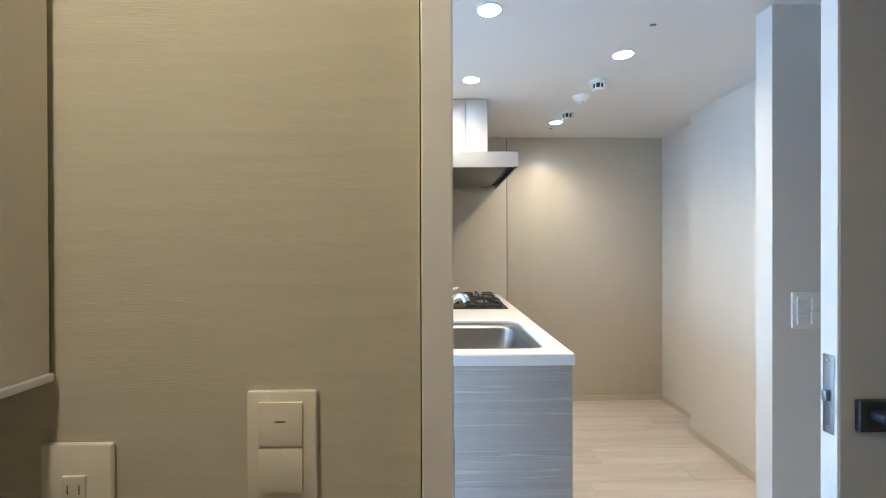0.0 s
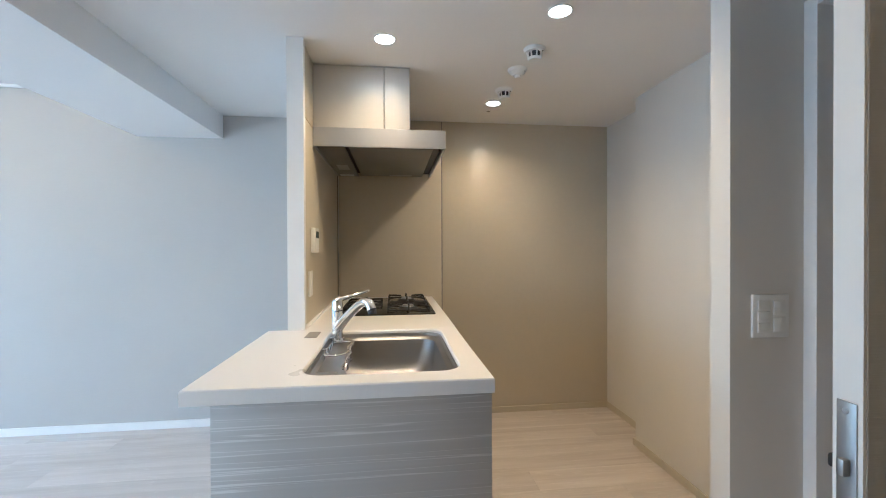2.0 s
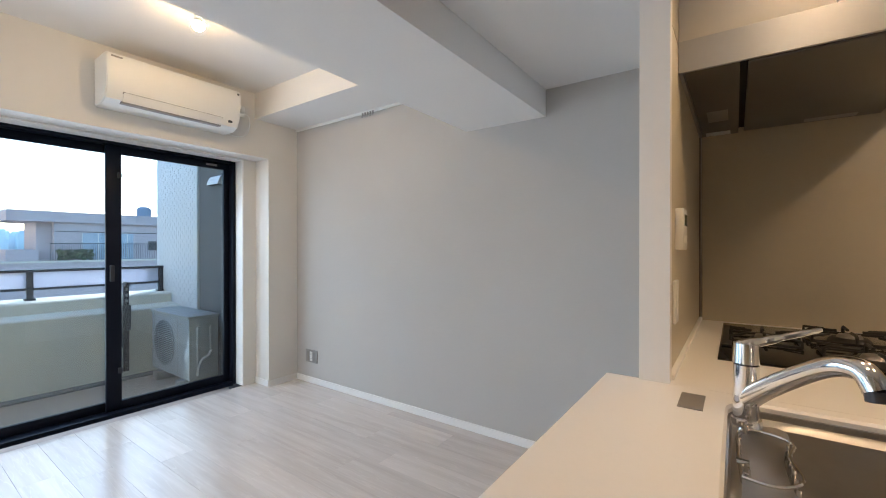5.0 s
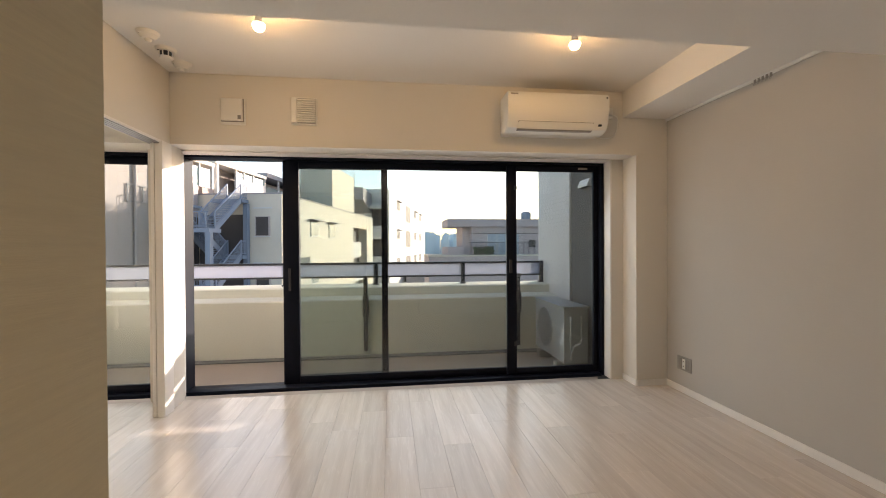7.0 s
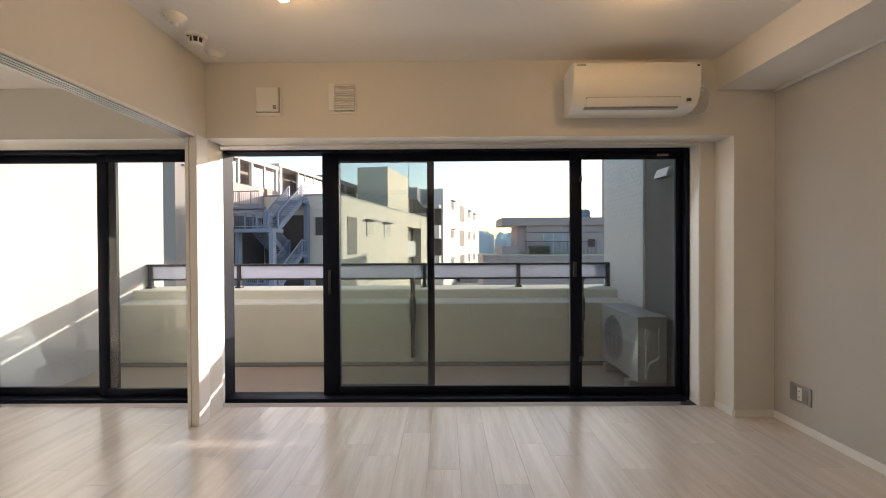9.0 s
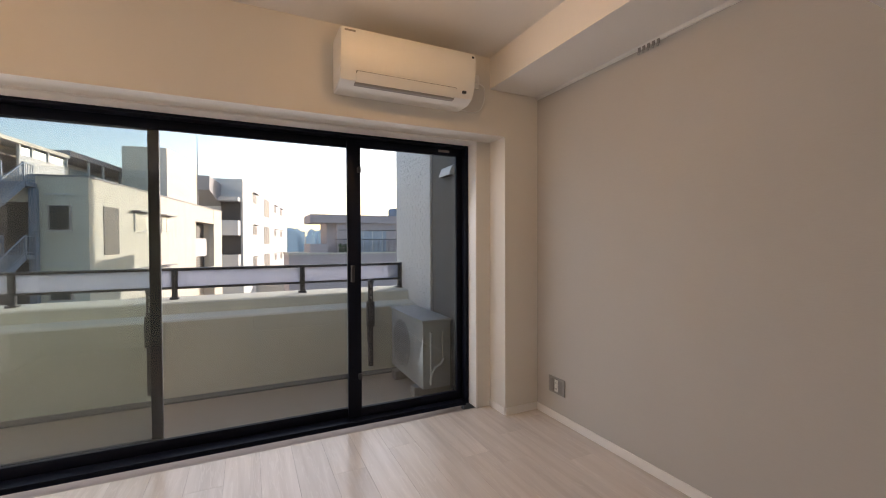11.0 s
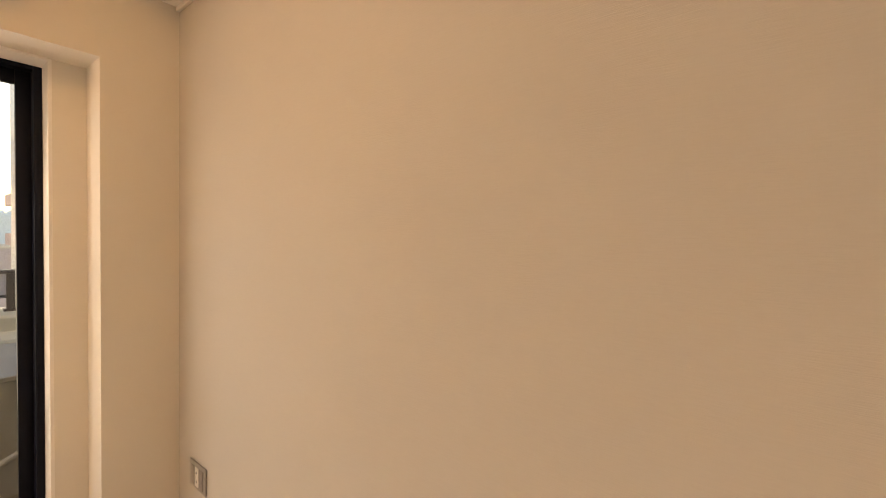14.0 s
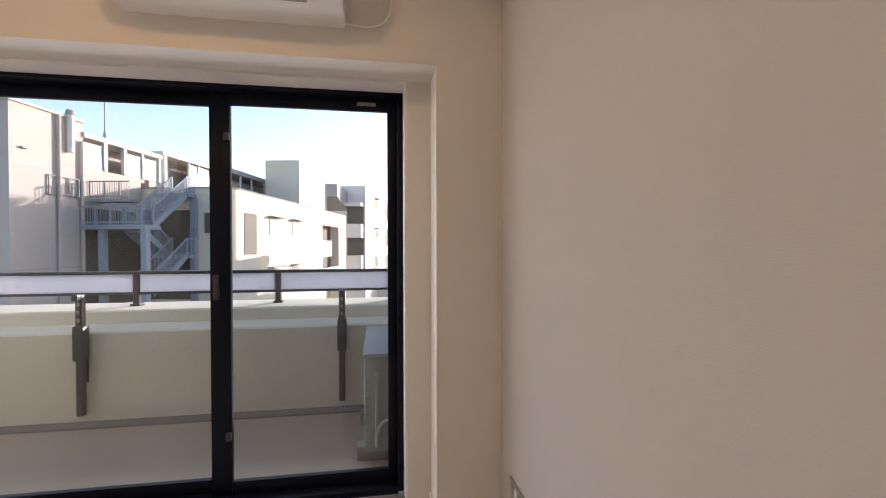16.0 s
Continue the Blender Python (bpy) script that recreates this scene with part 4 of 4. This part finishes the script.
# air conditioner
ai = thing("air_conditioner", (WX, 0.88, 2.16), "white wall-mounted air conditioner above the balcony window", "air conditioner")
prof = [(WX, 2.178), (WX, 2.484), (-3.782, 2.488), (-3.742, 2.48), (-3.727, 2.456), (-3.727, 2.36), (-3.745, 2.26), (-3.778, 2.203), (-3.835, 2.178)]
bm = extrude_profile(bmesh.new(), prof, "y", 0.435, 1.285)
bmesh.ops.bevel(bm, geom=[e for e in bm.edges if abs(e.verts[0].co.y - e.verts[1].co.y) < 1e-6], offset=0.006, segments=2, affect="EDGES")
part("housing", bm, M_PLASTIC, ai)
fl = part("louvre", extrude_profile(bmesh.new(), [(-3.744, 2.246), (-3.738, 2.246), (-3.770, 2.196), (-3.780, 2.196)], "y", 0.528, 1.148), M_PLASTIC, ai)
part("louvre_gap", extrude_profile(bmesh.new(), [(-3.76, 2.246), (-3.741, 2.2495), (-3.738, 2.2455), (-3.76, 2.240)], "y", 0.523, 1.153), M_GREYPLAST, ai, "dark slot above the louvre")
part("louvre_gap", extrude_profile(bmesh.new(), [(-3.81, 2.197), (-3.774, 2.197), (-3.782, 2.186), (-3.815, 2.186)], "y", 0.523, 1.153), M_GREYPLAST, ai, "dark slot under the louvre")
part("label_strip", extrude_profile(bmesh.new(), [(-3.79, 2.196), (-3.784, 2.197), (-3.80, 2.189), (-3.806, 2.189)], "y", 0.55, 0.63), M_GREYPLAST, ai)
part("indicator", B(-3.76, -3.744, 1.20, 1.225, 2.226, 2.24), M_DARK, ai, "small dark receiver window")
part("mark", B(-3.7275, -3.725, 0.455, 0.515, 2.452, 2.462), M_GREYPLAST, ai)
part("mark", B(-3.7275, -3.725, 1.255, 1.27, 2.445, 2.457), M_DARK, ai)
cb = thing("power_cord", (WX, 1.42, 2.15), "white air conditioner cord and socket on the wall", "cord")
part("socket", B(WX, WX + 0.02, 1.375, 1.44, 2.36, 2.45, bevel=0.004), M_PLASTIC, cb)
part("plug", B(WX + 0.02, WX + 0.05, 1.39, 1.425, 2.38, 2.42, bevel=0.006), M_PLASTIC, cb)
part("cable", tube(bmesh.new(), smooth_path([(WX + 0.04, 1.41, 2.385), (WX + 0.05, 1.46, 2.36), (WX + 0.03, 1.475, 2.29), (WX + 0.02, 1.45, 2.215), (WX + 0.015, 1.38, 2.185), (WX + 0.02, 1.28, 2.19)], 5), 0.004, 8), M_PLASTIC, cb)

# vents above the window
v = thing("air_vent", (WX, -1.688, 2.21), "square white flat ventilation cover above the window", "vent", "wall vents")
part("base", B(WX, WX + 0.012, -1.795, -1.611, 2.208, 2.412, bevel=0.003), M_PLASTIC, v)
part("cover", B(WX + 0.012, WX + 0.04, -1.785, -1.627, 2.235, 2.405, bevel=0.006), M_PLASTIC, v)
# grey strip behind the cover paints its shadow line
part("seam", B(WX + 0.012, WX + 0.018, -1.79, -1.622, 2.23, 2.408), M_GREYPLAST, v, "dark strip painted as the shadow line round the cover")
part("tab", B(WX + 0.04, WX + 0.043, -1.66, -1.637, 2.245, 2.275), M_GREYPLAST, v)
v = thing("air_vent", (WX, -1.153, 2.22), "square white louvred ventilation grille above the window", "vent", "wall vents")
part("base", B(WX, WX + 0.012, -1.267, -1.07, 2.222, 2.44, bevel=0.003), M_PLASTIC, v)
part("control_strip", B(WX + 0.012, WX + 0.035, -1.262, -1.22, 2.235, 2.43, bevel=0.004), M_PLASTIC, v)
part("back", B(WX + 0.012, WX + 0.022, -1.218, -1.08, 2.235, 2.43), M_SILVER, v)
for k in range(11):
    part("slat", B(WX + 0.016, WX + 0.036, -1.218, -1.08, 2.240 + k * 0.017, 2.251 + k * 0.017, bevel=0.001), M_PLASTIC, v)

# picture rail on the soffit edge, with its sliding hooks
pr = thing("picture_rail", (-3.03, AY - 0.012, 2.37), "white aluminium picture rail along the accent wall top", "picture rail")
part("rail", B(WX + 0.002, -2.053, AY - 0.014, AY, 2.354, 2.376, bevel=0.002), M_PLASTIC, pr)
for k in range(5):
    x = -3.056 + k * 0.0295
    hk = part("hook", B(x - 0.008, x + 0.008, AY - 0.018, AY - 0.012, 2.336, 2.363, bevel=0.0015), M_GREYPLAST, pr)
    part("hook_tip", tube(bmesh.new(), [(x, AY - 0.015, 2.339), (x, AY - 0.015, 2.326), (x, AY - 0.026, 2.323), (x, AY - 0.03, 2.333)], 0.0022, 6), M_STEEL, hk)
# ---- the town outside ----
TOWN = pose(-2.17, 1.535, 0, 0, 0, 169)      # local x runs away from the room, local y faces left of that way
GZ = -14.0
setting("ground", B(-2500, 300, -2500, 2500, GZ - 1, GZ), M_GROUND, "grey town ground far below", "ground")


def tb(u0, u1, v0, v1, z0, z1, bevel=0.0):
    """A box in the town's own axes; v counts to the right of the way out."""
    return B(u0, u1, -v1, -v0, z0, z1, bevel=bevel)


def bld(name, label, group="", along=0.0):
    return thing(name, (0, 0, GZ), label, "building", group, turn=TOWN @ pose(along, 0, 0))


def lpart(name, bm, mat, parent, label=""):
    return part(name, bm, mat, parent, label, smooth=False, local=True)


def side_window(parent, u, v, z, w, h, canopy=True, mat=None):
    """A framed window in a wall that faces right, with a small canopy."""
    f = lpart("window", tb(u, u + w, v - 0.05, v + 0.06, z, z + h), M_WHITEW, parent)
    lpart("pane", tb(u + 0.1, u + w / 2 - 0.04, v + 0.05, v + 0.075, z + 0.1, z + h - 0.1), mat or M_FARGLASS, f)
    lpart("pane", tb(u + w / 2 + 0.04, u + w - 0.1, v + 0.05, v + 0.075, z + 0.1, z + h - 0.1), mat or M_FARGLASS, f)
    if canopy:
        lpart("canopy", tb(u - 0.3, u + w + 0.3, v, v + 0.55, z + h + 0.1, z + h + 0.2), M_ROOFW, parent)


# block with the outside stairs
a = bld("apartment_building", "cream apartment block with a glazed top gallery", "blocks across the way")
AV = -22.5
lpart("wall", tb(19.8, 23.9, -34, AV, GZ, 8.55), M_PINKW, a)
lpart("wall", tb(23.9, 28.4, -34, AV, GZ, 5.93), M_PINKW, a)
lpart("gallery_back", tb(23.9, 30.4, -34, AV - 1.3, 5.93, 7.72), M_PINKW, a)
lpart("roof", tb(23.9, 30.4, -34, AV + 0.12, 7.72, 8.02), M_CREAMW, a)
lpart("roof", tb(19.7, 23.9, -34, AV + 0.1, 8.55, 8.68), M_CREAMW, a)
# dark sheet on the wall paints the shade behind the stairs
lpart("opening_shade", tb(24.0, 28.4, AV - 0.05, AV + 0.04, -2.6, 3.5), M_DARKW, a)
for u, w in ((25.45, 0.24), (27.0, 0.24), (28.55, 0.14), (30.2, 0.2)):
    lpart("gallery_post", tb(u - w / 2, u + w / 2, AV - 0.18, AV + 0.06, 5.93, 7.72), M_WHITEW, a)
for u0, u1 in ((23.95, 25.3), (27.15, 28.5), (28.6, 29.9)):
    g = lpart("gallery_glass", tb(u0, u1, AV - 0.08, AV - 0.04, 6.0, 7.4), M_GREENGL, a)
    lpart("top_rail", tb(u0, u1, AV - 0.1, AV + 0.0, 7.4, 7.46), M_WHITEW, g)
    lpart("bottom_rail", tb(u0, u1, AV - 0.1, AV + 0.0, 5.94, 6.0), M_WHITEW, g)
for u, h in ((22.3, 8.55), (23.7, 7.4)):
    lpart("downpipe", rod(bmesh.new(), (u, -AV - 0.12, GZ), (u, -AV - 0.12, h), 0.09), M_PINKW, a)
lpart("flue", rod(bmesh.new(), (22.95, -AV - 0.16, 6.6), (22.95, -AV - 0.16, 8.75), 0.17), M_WHITEW, a)
lpart("flue_cap", rod(bmesh.new(), (22.95, -AV - 0.16, 8.75), (22.95, -AV - 0.16, 9.0), 0.24, 0.2), M_ROOFW, a)
for z in (4.05, 5.08):
    lpart("wall_rail", tb(21.7, 23.8, AV + 0.05, AV + 0.11, z, z + 0.07), M_ROOFW, a)
for u in (21.72, 22.3, 22.9, 23.5):
    lpart("wall_rail_post", tb(u, u + 0.07, AV + 0.05, AV + 0.11, 4.05, 5.1), M_ROOFW, a)
lpart("wall_lamp", tb(20.35, 20.6, AV, AV + 0.14, 6.25, 6.36), M_ROOFW, a)
lpart("wall_joint", tb(19.8, 23.9, AV - 0.01, AV + 0.012, -0.05, 0.0), M_ROOFW, a)
lpart("aerial", rod(bmesh.new(), (30.0, 26.5, 8.0), (30.0, 26.5, 14.8), 0.07, 0.02), M_ROOFW, a)
lpart("aerial_foot", rod(bmesh.new(), (30.0, 26.5, 8.0), (30.0, 26.5, 9.7), 0.3, 0.1), M_STAIR, a)

# its steel stairs: a landing bridge and dog-leg flights
st = bld("steel_staircase", "pale blue-grey outside steel staircase with barred railings")
tagged(st, category="staircase")
VF, VM, VB = -18.6, -19.75, -20.9
for u, v, z in ((23.75, VF, 2.2), (28.25, VF, 4.5), (24.1, -21.5, 2.2)):
    lpart("column", tb(u - 0.17, u + 0.17, v - 0.17, v + 0.17, GZ, z), M_STAIR, st)
for z in (2.2, -1.7):
    lpart("landing", tb(23.6, 24.9, AV, VF + 0.1, z, z + 0.26), M_STAIR, st)
lpart("upper_landing", tb(24.3, 25.2, AV, VM - 0.3, 3.9, 4.05), M_STAIR, st)
for z in (4.55, 0.35):
    lpart("landing", tb(27.5, 28.4, VB, VF + 0.1, z, z + 0.24), M_STAIR, st)


def flight(u0, z0, u1, z1, v0, v1):
    n = 13
    for v in (v0, v1):
        bm = extrude_profile(bmesh.new(), [(u0, z0 - 0.28), (u1, z1 - 0.28), (u1, z1 + 0.14), (u0, z0 + 0.14)], "y", -v - 0.04, -v + 0.04)
        lpart("stringer", bm, M_STAIR, st)
        for dz in (1.12, 0.2):
            lpart("handrail", rod(bmesh.new(), (u0, -v, z0 + dz), (u1, -v, z1 + dz), 0.045 if dz > 1 else 0.025, seg=8), M_STAIR, st)
        for k in range(2 * n + 1):
            f = k / (2 * n)
            lpart("baluster", B(u0 + (u1 - u0) * f - 0.014, u0 + (u1 - u0) * f + 0.014, -v - 0.014, -v + 0.014, z0 + (z1 - z0) * f + 0.1, z0 + (z1 - z0) * f + 1.1), M_STAIR, st)
        for u, z in ((u0, z0), (u1, z1)):
            lpart("newel", B(u - 0.05, u + 0.05, -v - 0.05, -v + 0.05, z - 0.1, z + 1.16), M_STAIR, st)
    for k in range(n):
        f = (k + 0.5) / n
        u, z = u0 + (u1 - u0) * f, z0 + (z1 - z0) * f
        lpart("tread", tb(u - 0.16, u + 0.16, min(v0, v1), max(v0, v1), z, z + 0.06), M_STAIR, st)


flight(24.4, 2.46, 27.5, 4.75, VF, VM + 0.1)
flight(24.9, 2.4, 27.5, 0.6, VM - 0.1, VB)
flight(24.4, -1.6, 27.5, 0.6, VF, VM + 0.1)


def guard(u, v0, v1, z, mat):
    """A barred railing that runs across the way out."""
    for dz in (0.12, 1.05):
        lpart("handrail", tb(u - 0.03, u + 0.03, v0, v1, z + dz, z + dz + 0.07), mat, st)
    n = int((v1 - v0) / 0.15)
    for k in range(n + 1):
        v = v0 + (v1 - v0) * k / n
        w = 0.045 if k % 6 == 0 else 0.013
        lpart("baluster", tb(u - w, u + w, v - w, v + w, z, z + 1.1), mat, st)


guard(23.65, AV, VF, 2.46, M_STAIR)
guard(23.65, AV, VF, -1.44, M_STAIR)
guard(24.35, AV, VM - 0.3, 4.05, M_ROOFW)
for z in (4.79, 0.59):
    for dz in (0.12, 1.05):
        lpart("handrail", tb(27.5, 28.35, VF - 0.03, VF + 0.03, z + dz, z + dz + 0.07), M_STAIR, st)
    for k in range(7):
        lpart("baluster", tb(27.55 + k * 0.13, 27.577 + k * 0.13, VF - 0.014, VF + 0.014, z, z + 1.1), M_STAIR, st)

# long sunlit block
b = bld("apartment_building", "sunlit cream apartment block with small canopied windows", "blocks across the way")
lpart("wall", tb(28.5, 47.9, -30, -16, GZ, 5.25), M_CREAMW, b)
lpart("wall", tb(47.9, 54.5, -30, -17.2, GZ, 5.25), M_CREAMW, b)
lpart("wall", tb(54.5, 58.0, -30, -16, GZ, 5.25), M_CREAMW, b)
lpart("spandrel", tb(47.9, 54.5, -17.0, -16.02, 3.55, 5.25), M_CREAMW, b)
lpart("balcony_front", tb(47.9, 51.6, -16.3, -16.02, -0.2, 1.75), M_WHITEW, b)
lpart("balcony_front", tb(47.9, 54.5, -16.3, -16.02, -3.2, -1.6), M_WHITEW, b)
# back of the recess painted dark as its shade
lpart("opening_shade", tb(48, 54.4, -17.2, -17.1, -3, 3.6), M_DARKW, b)
lpart("coping", tb(28.45, 58.1, -30, -15.94, 5.25, 5.36), M_ROOFW, b)
lpart("stair_window", tb(30.1, 32.0, -16.05, -15.97, 0.5, 3.65), M_DARKW, b)
for u in (34.2, 39.0):
    for z in (2.1, -2.2, -6.5):
        side_window(b, u, -16, z, 1.9, 1.4)
for z in (2.05, -2.15, -6.35):
    f = lpart("window", tb(28.38, 28.55, -18.0, -16.85, z - 0.05, z + 1.5), M_PINKW, b)
    lpart("pane", tb(28.36, 28.5, -17.9, -16.95, z + 0.05, z + 1.45), M_DARKW, f)
    lpart("sill", tb(28.3, 28.5, -18.1, -16.8, z - 0.08, z), M_WHITEW, f)
    lpart("head_band", tb(28.44, 28.5, -18.2, -16.7, z + 2.1, z + 2.2), M_WHITEW, b)
# flat dark sheet painted as the shaded recess beside the stairs
lpart("recess_shade", tb(28.42, 28.52, -22.4, -18.95, -2.6, 3.7), M_DARKW, b)
lpart("roof_tower", tb(45, 53.8, -21.4, -17.6, 5.3, 10.6), M_CREAMW, b)
lpart("roof_storey", tb(31.0, 52, -34, -23.9, 5.3, 8.1), M_PINKW, b)
lpart("gallery_roof", tb(30.42, 38.9, -34, -22.35, 8.1, 8.36), M_CREAMW, b)
lpart("gallery_roof", tb(38.9, 52, -34, -22.35, 8.36, 8.8), M_ROOFW, b)
lpart("gallery_end_post", tb(30.7, 31.0, -22.7, -22.45, 5.3, 8.1), M_WHITEW, b)
lpart("gallery_parapet", tb(33.6, 38.9, -22.65, -22.5, 5.36, 7.4), M_WHITEW, b)
for u in (33.6, 34.8, 36.5, 38.7):
    lpart("gallery_frame", tb(u, u + 0.17, -22.65, -22.48, 7.4, 8.1), M_WHITEW, b)
for u in (33.8, 35.0, 36.7):
    lpart("gallery_screen", tb(u, u + (1.0 if u < 34 else 1.45 if u < 36 else 2.0), -22.6, -22.56, 7.4, 7.95), M_GREENGL, b)
for u in (41.8, 44.1, 47.1, 50.0):
    lpart("gallery_post", tb(u, u + 0.17, -22.65, -22.5, 5.36, 8.36), M_WHITEW, b)
for u in (39.2, 42.1, 44.4, 47.4):
    lpart("gallery_rail_panel", tb(u, u + (2.5 if u < 40 else 1.9), -22.62, -22.57, 5.6, 7.4), M_FARGLASS, b)
lpart("aerial", rod(bmesh.new(), (55.5, 18, 5.7), (55.5, 18, 14.5), 0.08, 0.03), M_ROOFW, b)

# white block further on
c = bld("apartment_building", "white three-storey apartment block with balconies in sun", "blocks across the way")
lpart("wall", tb(70, 128, -30, -15.9, GZ, 11.3), M_WHITEW, c)
bm = extrude_profile(bmesh.new(), [(64, 8.8), (70, 7.0), (70, 10.4), (64, 10.8)], "y", 19, 27)
lpart("sloped_roof", bm, M_ROOFW, c)
for z in (-2.9, 2.4):
    lpart("balcony", tb(68, 70, -19, -16.2, z, z + 2.3), M_WHITEW, c)
    # dark sheet painted as shade above each balcony front
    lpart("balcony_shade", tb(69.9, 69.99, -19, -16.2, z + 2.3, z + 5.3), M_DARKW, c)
lpart("balcony_roof", tb(68, 70, -19, -16.2, 7.7, 8.3), M_WHITEW, c)
for z in (8.2, 2.55, -3.1):
    for u, w in ((78.0, 3.2), (103.0, 3.4), (113.0, 4.0)):
        side_window(c, u, -15.9, z, w, 1.7, mat=M_DARKW)
    lpart("stair_window", tb(89.4, 95.8, -15.95, -15.85, z - 1.6, z + 2.0), M_DARKW, c)

# mauve block straight ahead
d = thing("apartment_building", (-46, 14, GZ), "mauve apartment block with a roof terrace and planter", "building", "blocks across the way")
wl = lambda n, m, *q, **k: part(n, B(*q), m, d, smooth=False, **k)
wl("wall", M_MAUVE, -51, -46, 8.58, 22.7, GZ, 3.6)
wl("wall", M_MAUVE, -51, -46.8, 7.63, 8.58, GZ, 3.4)
wl("roof_slab", M_MAUVE, -51, -45.7, 5.8, 22.75, 3.34, 4.2)
wl("wall_band", M_DARKW, -46.04, -45.98, 8.6, 22.7, 2.55, 2.62)
wl("terrace_wall", M_MAUVE, -51, -44.6, 3.6, 22.7, GZ, 0.05)
wl("terrace_coping", M_CREAMW, -51, -44.5, 3.5, 22.75, 0.05, 0.2)
wl("side_wall", M_MAUVE, -51, -45.9, 5.8, 7.63, 0.2, 1.1)
wl("terrace_door", M_PALEGL, -46.05, -45.95, 10.35, 14.0, 0.2, 2.5)
for y in (10.3, 11.4, 12.4, 13.5):
    wl("door_bar", M_WHITEW, -45.96, -45.9, y, y + 0.07, 0.2, 2.5)
wl("window_pane", M_DARKW, -46.05, -45.95, 15.2, 15.95, 1.0, 1.85)
part("water_tank", disc(bmesh.new(), -50, 16.2, 4.2, 5.2, 0.62), M_STAIR, d, smooth=False)
part("water_tank_lid", disc(bmesh.new(), -50, 16.2, 5.2, 5.4, 0.62, 0.35), M_STAIR, d, smooth=False)
for k in range(55):
    wl("rail_bar", M_DARK, -44.72, -44.69, 8.1 + k * 0.14, 8.12 + k * 0.14, 0.2, 1.55)
wl("rail_top", M_DARK, -44.74, -44.67, 8.05, 15.7, 1.55, 1.61)
bm = bmesh.new()
rng = random.Random(5)
for k in range(160):
    s = rng.uniform(0.06, 0.17)
    bmesh.ops.create_icosphere(bm, subdivisions=1, radius=s, matrix=Matrix.Translation((-45 + rng.uniform(-0.3, 0.3), rng.uniform(8.6, 10.8), 0.25 + rng.uniform(0.05, 0.8))))
part("planting", bm, M_PLANT, d, "dark green terrace planting")

# unseen neighbouring block, added to throw shade on the staircase
e = thing("apartment_building", (-56, 32, GZ), "unseen tall block added behind the tiled pillar to shade the staircase", "building", "blocks across the way")
part("wall", B(-62.5, -50, 23, 42, GZ, 14.6), M_PINKW, e, smooth=False)
part("roof", B(-62.7, -49.8, 22.8, 42.2, 14.6, 14.9), M_ROOFW, e, smooth=False)

# low roofs, and towers with distance haze put into their colour
rng = random.Random(11)
for k in range(9):
    x, y = -rng.uniform(70, 160), rng.uniform(-6, 30)
    w, h = rng.uniform(8, 16), rng.uniform(-7, -2)
    solid("distant_house", B(x, x - w, y, y + w, GZ, h), M_CREAMW if k % 2 else M_ROOFW, "low roof of a distant house", "building", group="distant roofs")
for k in range(22):
    x, y = -rng.uniform(480, 640), rng.uniform(25, 110)
    w, h = rng.uniform(7, 16), rng.uniform(5, 19)
    t = B(x, x - w, y, y + w, GZ, h)
    box(t, x - w * 0.2, x - w * 0.8, y + w * 0.2, y + w * 0.7, h, h + rng.uniform(1, 5))
    solid("distant_tower", t, M_HAZE, "distant office tower tinted pale blue for haze", "building", group="distant towers")

# ---- tiles and planks, last ----
bm = bmesh.new()
tile_w, tile_h, gap = 0.095, 0.045, 0.005
for r in range(int(3.9 / (tile_h + gap))):
    z = -0.5 + r * (tile_h + gap)
    for k in range(12):
        x = -6.355 + k * (tile_w + gap) - (0.05 if r % 2 else 0.0)
        a, e = max(x, -6.355), min(x + tile_w, -5.31)
        if e - a > 0.012:
            box(bm, a, e, 1.650, 1.656, z, z + tile_h)
tl = part("wall_tiling", bm, M_TILE, bt, "small white glazed tiles", smooth=False)
tagged(tl, kind="stuff")

PW = 0.182
floor_ob = bpy.data.objects["floor"]
plank_meshes = {}
rng = random.Random(3)


def plank(x0, x1, y0, y1):
    key = (round(x1 - x0, 3), round(y1 - y0, 3))
    if key not in plank_meshes:
        bm = B(0.0004, key[0] - 0.0004, 0.0004, key[1] - 0.0004, -0.006, 0.0)
        bmesh.ops.bevel(bm, geom=[e for e in bm.edges if min(v.co.z for v in e.verts) > -0.001], offset=0.0005, segments=1, affect="EDGES")
        plank_meshes[key] = mesh_of("plank", bm, M_FLOOR)
    ob = new("plank", plank_meshes[key])
    ob.location = (x0, y0, 0)
    ob.parent = floor_ob


y = -2.9
row = 0
while y < 2.04:
    y2 = min(y + PW, 2.05)
    x = -4.18
    first = (0.45, 0.9, 0.3, 1.05, 0.6, 0.75)[row % 6]
    while x < 2.25:
        x2 = x + (first if x < -4.1 else 1.2)
        if 2.3 - x2 < 0.3:
            x2 = 2.3
        plank(x, x2, y, y2)
        x = x2
    y, row = y2, row + 1
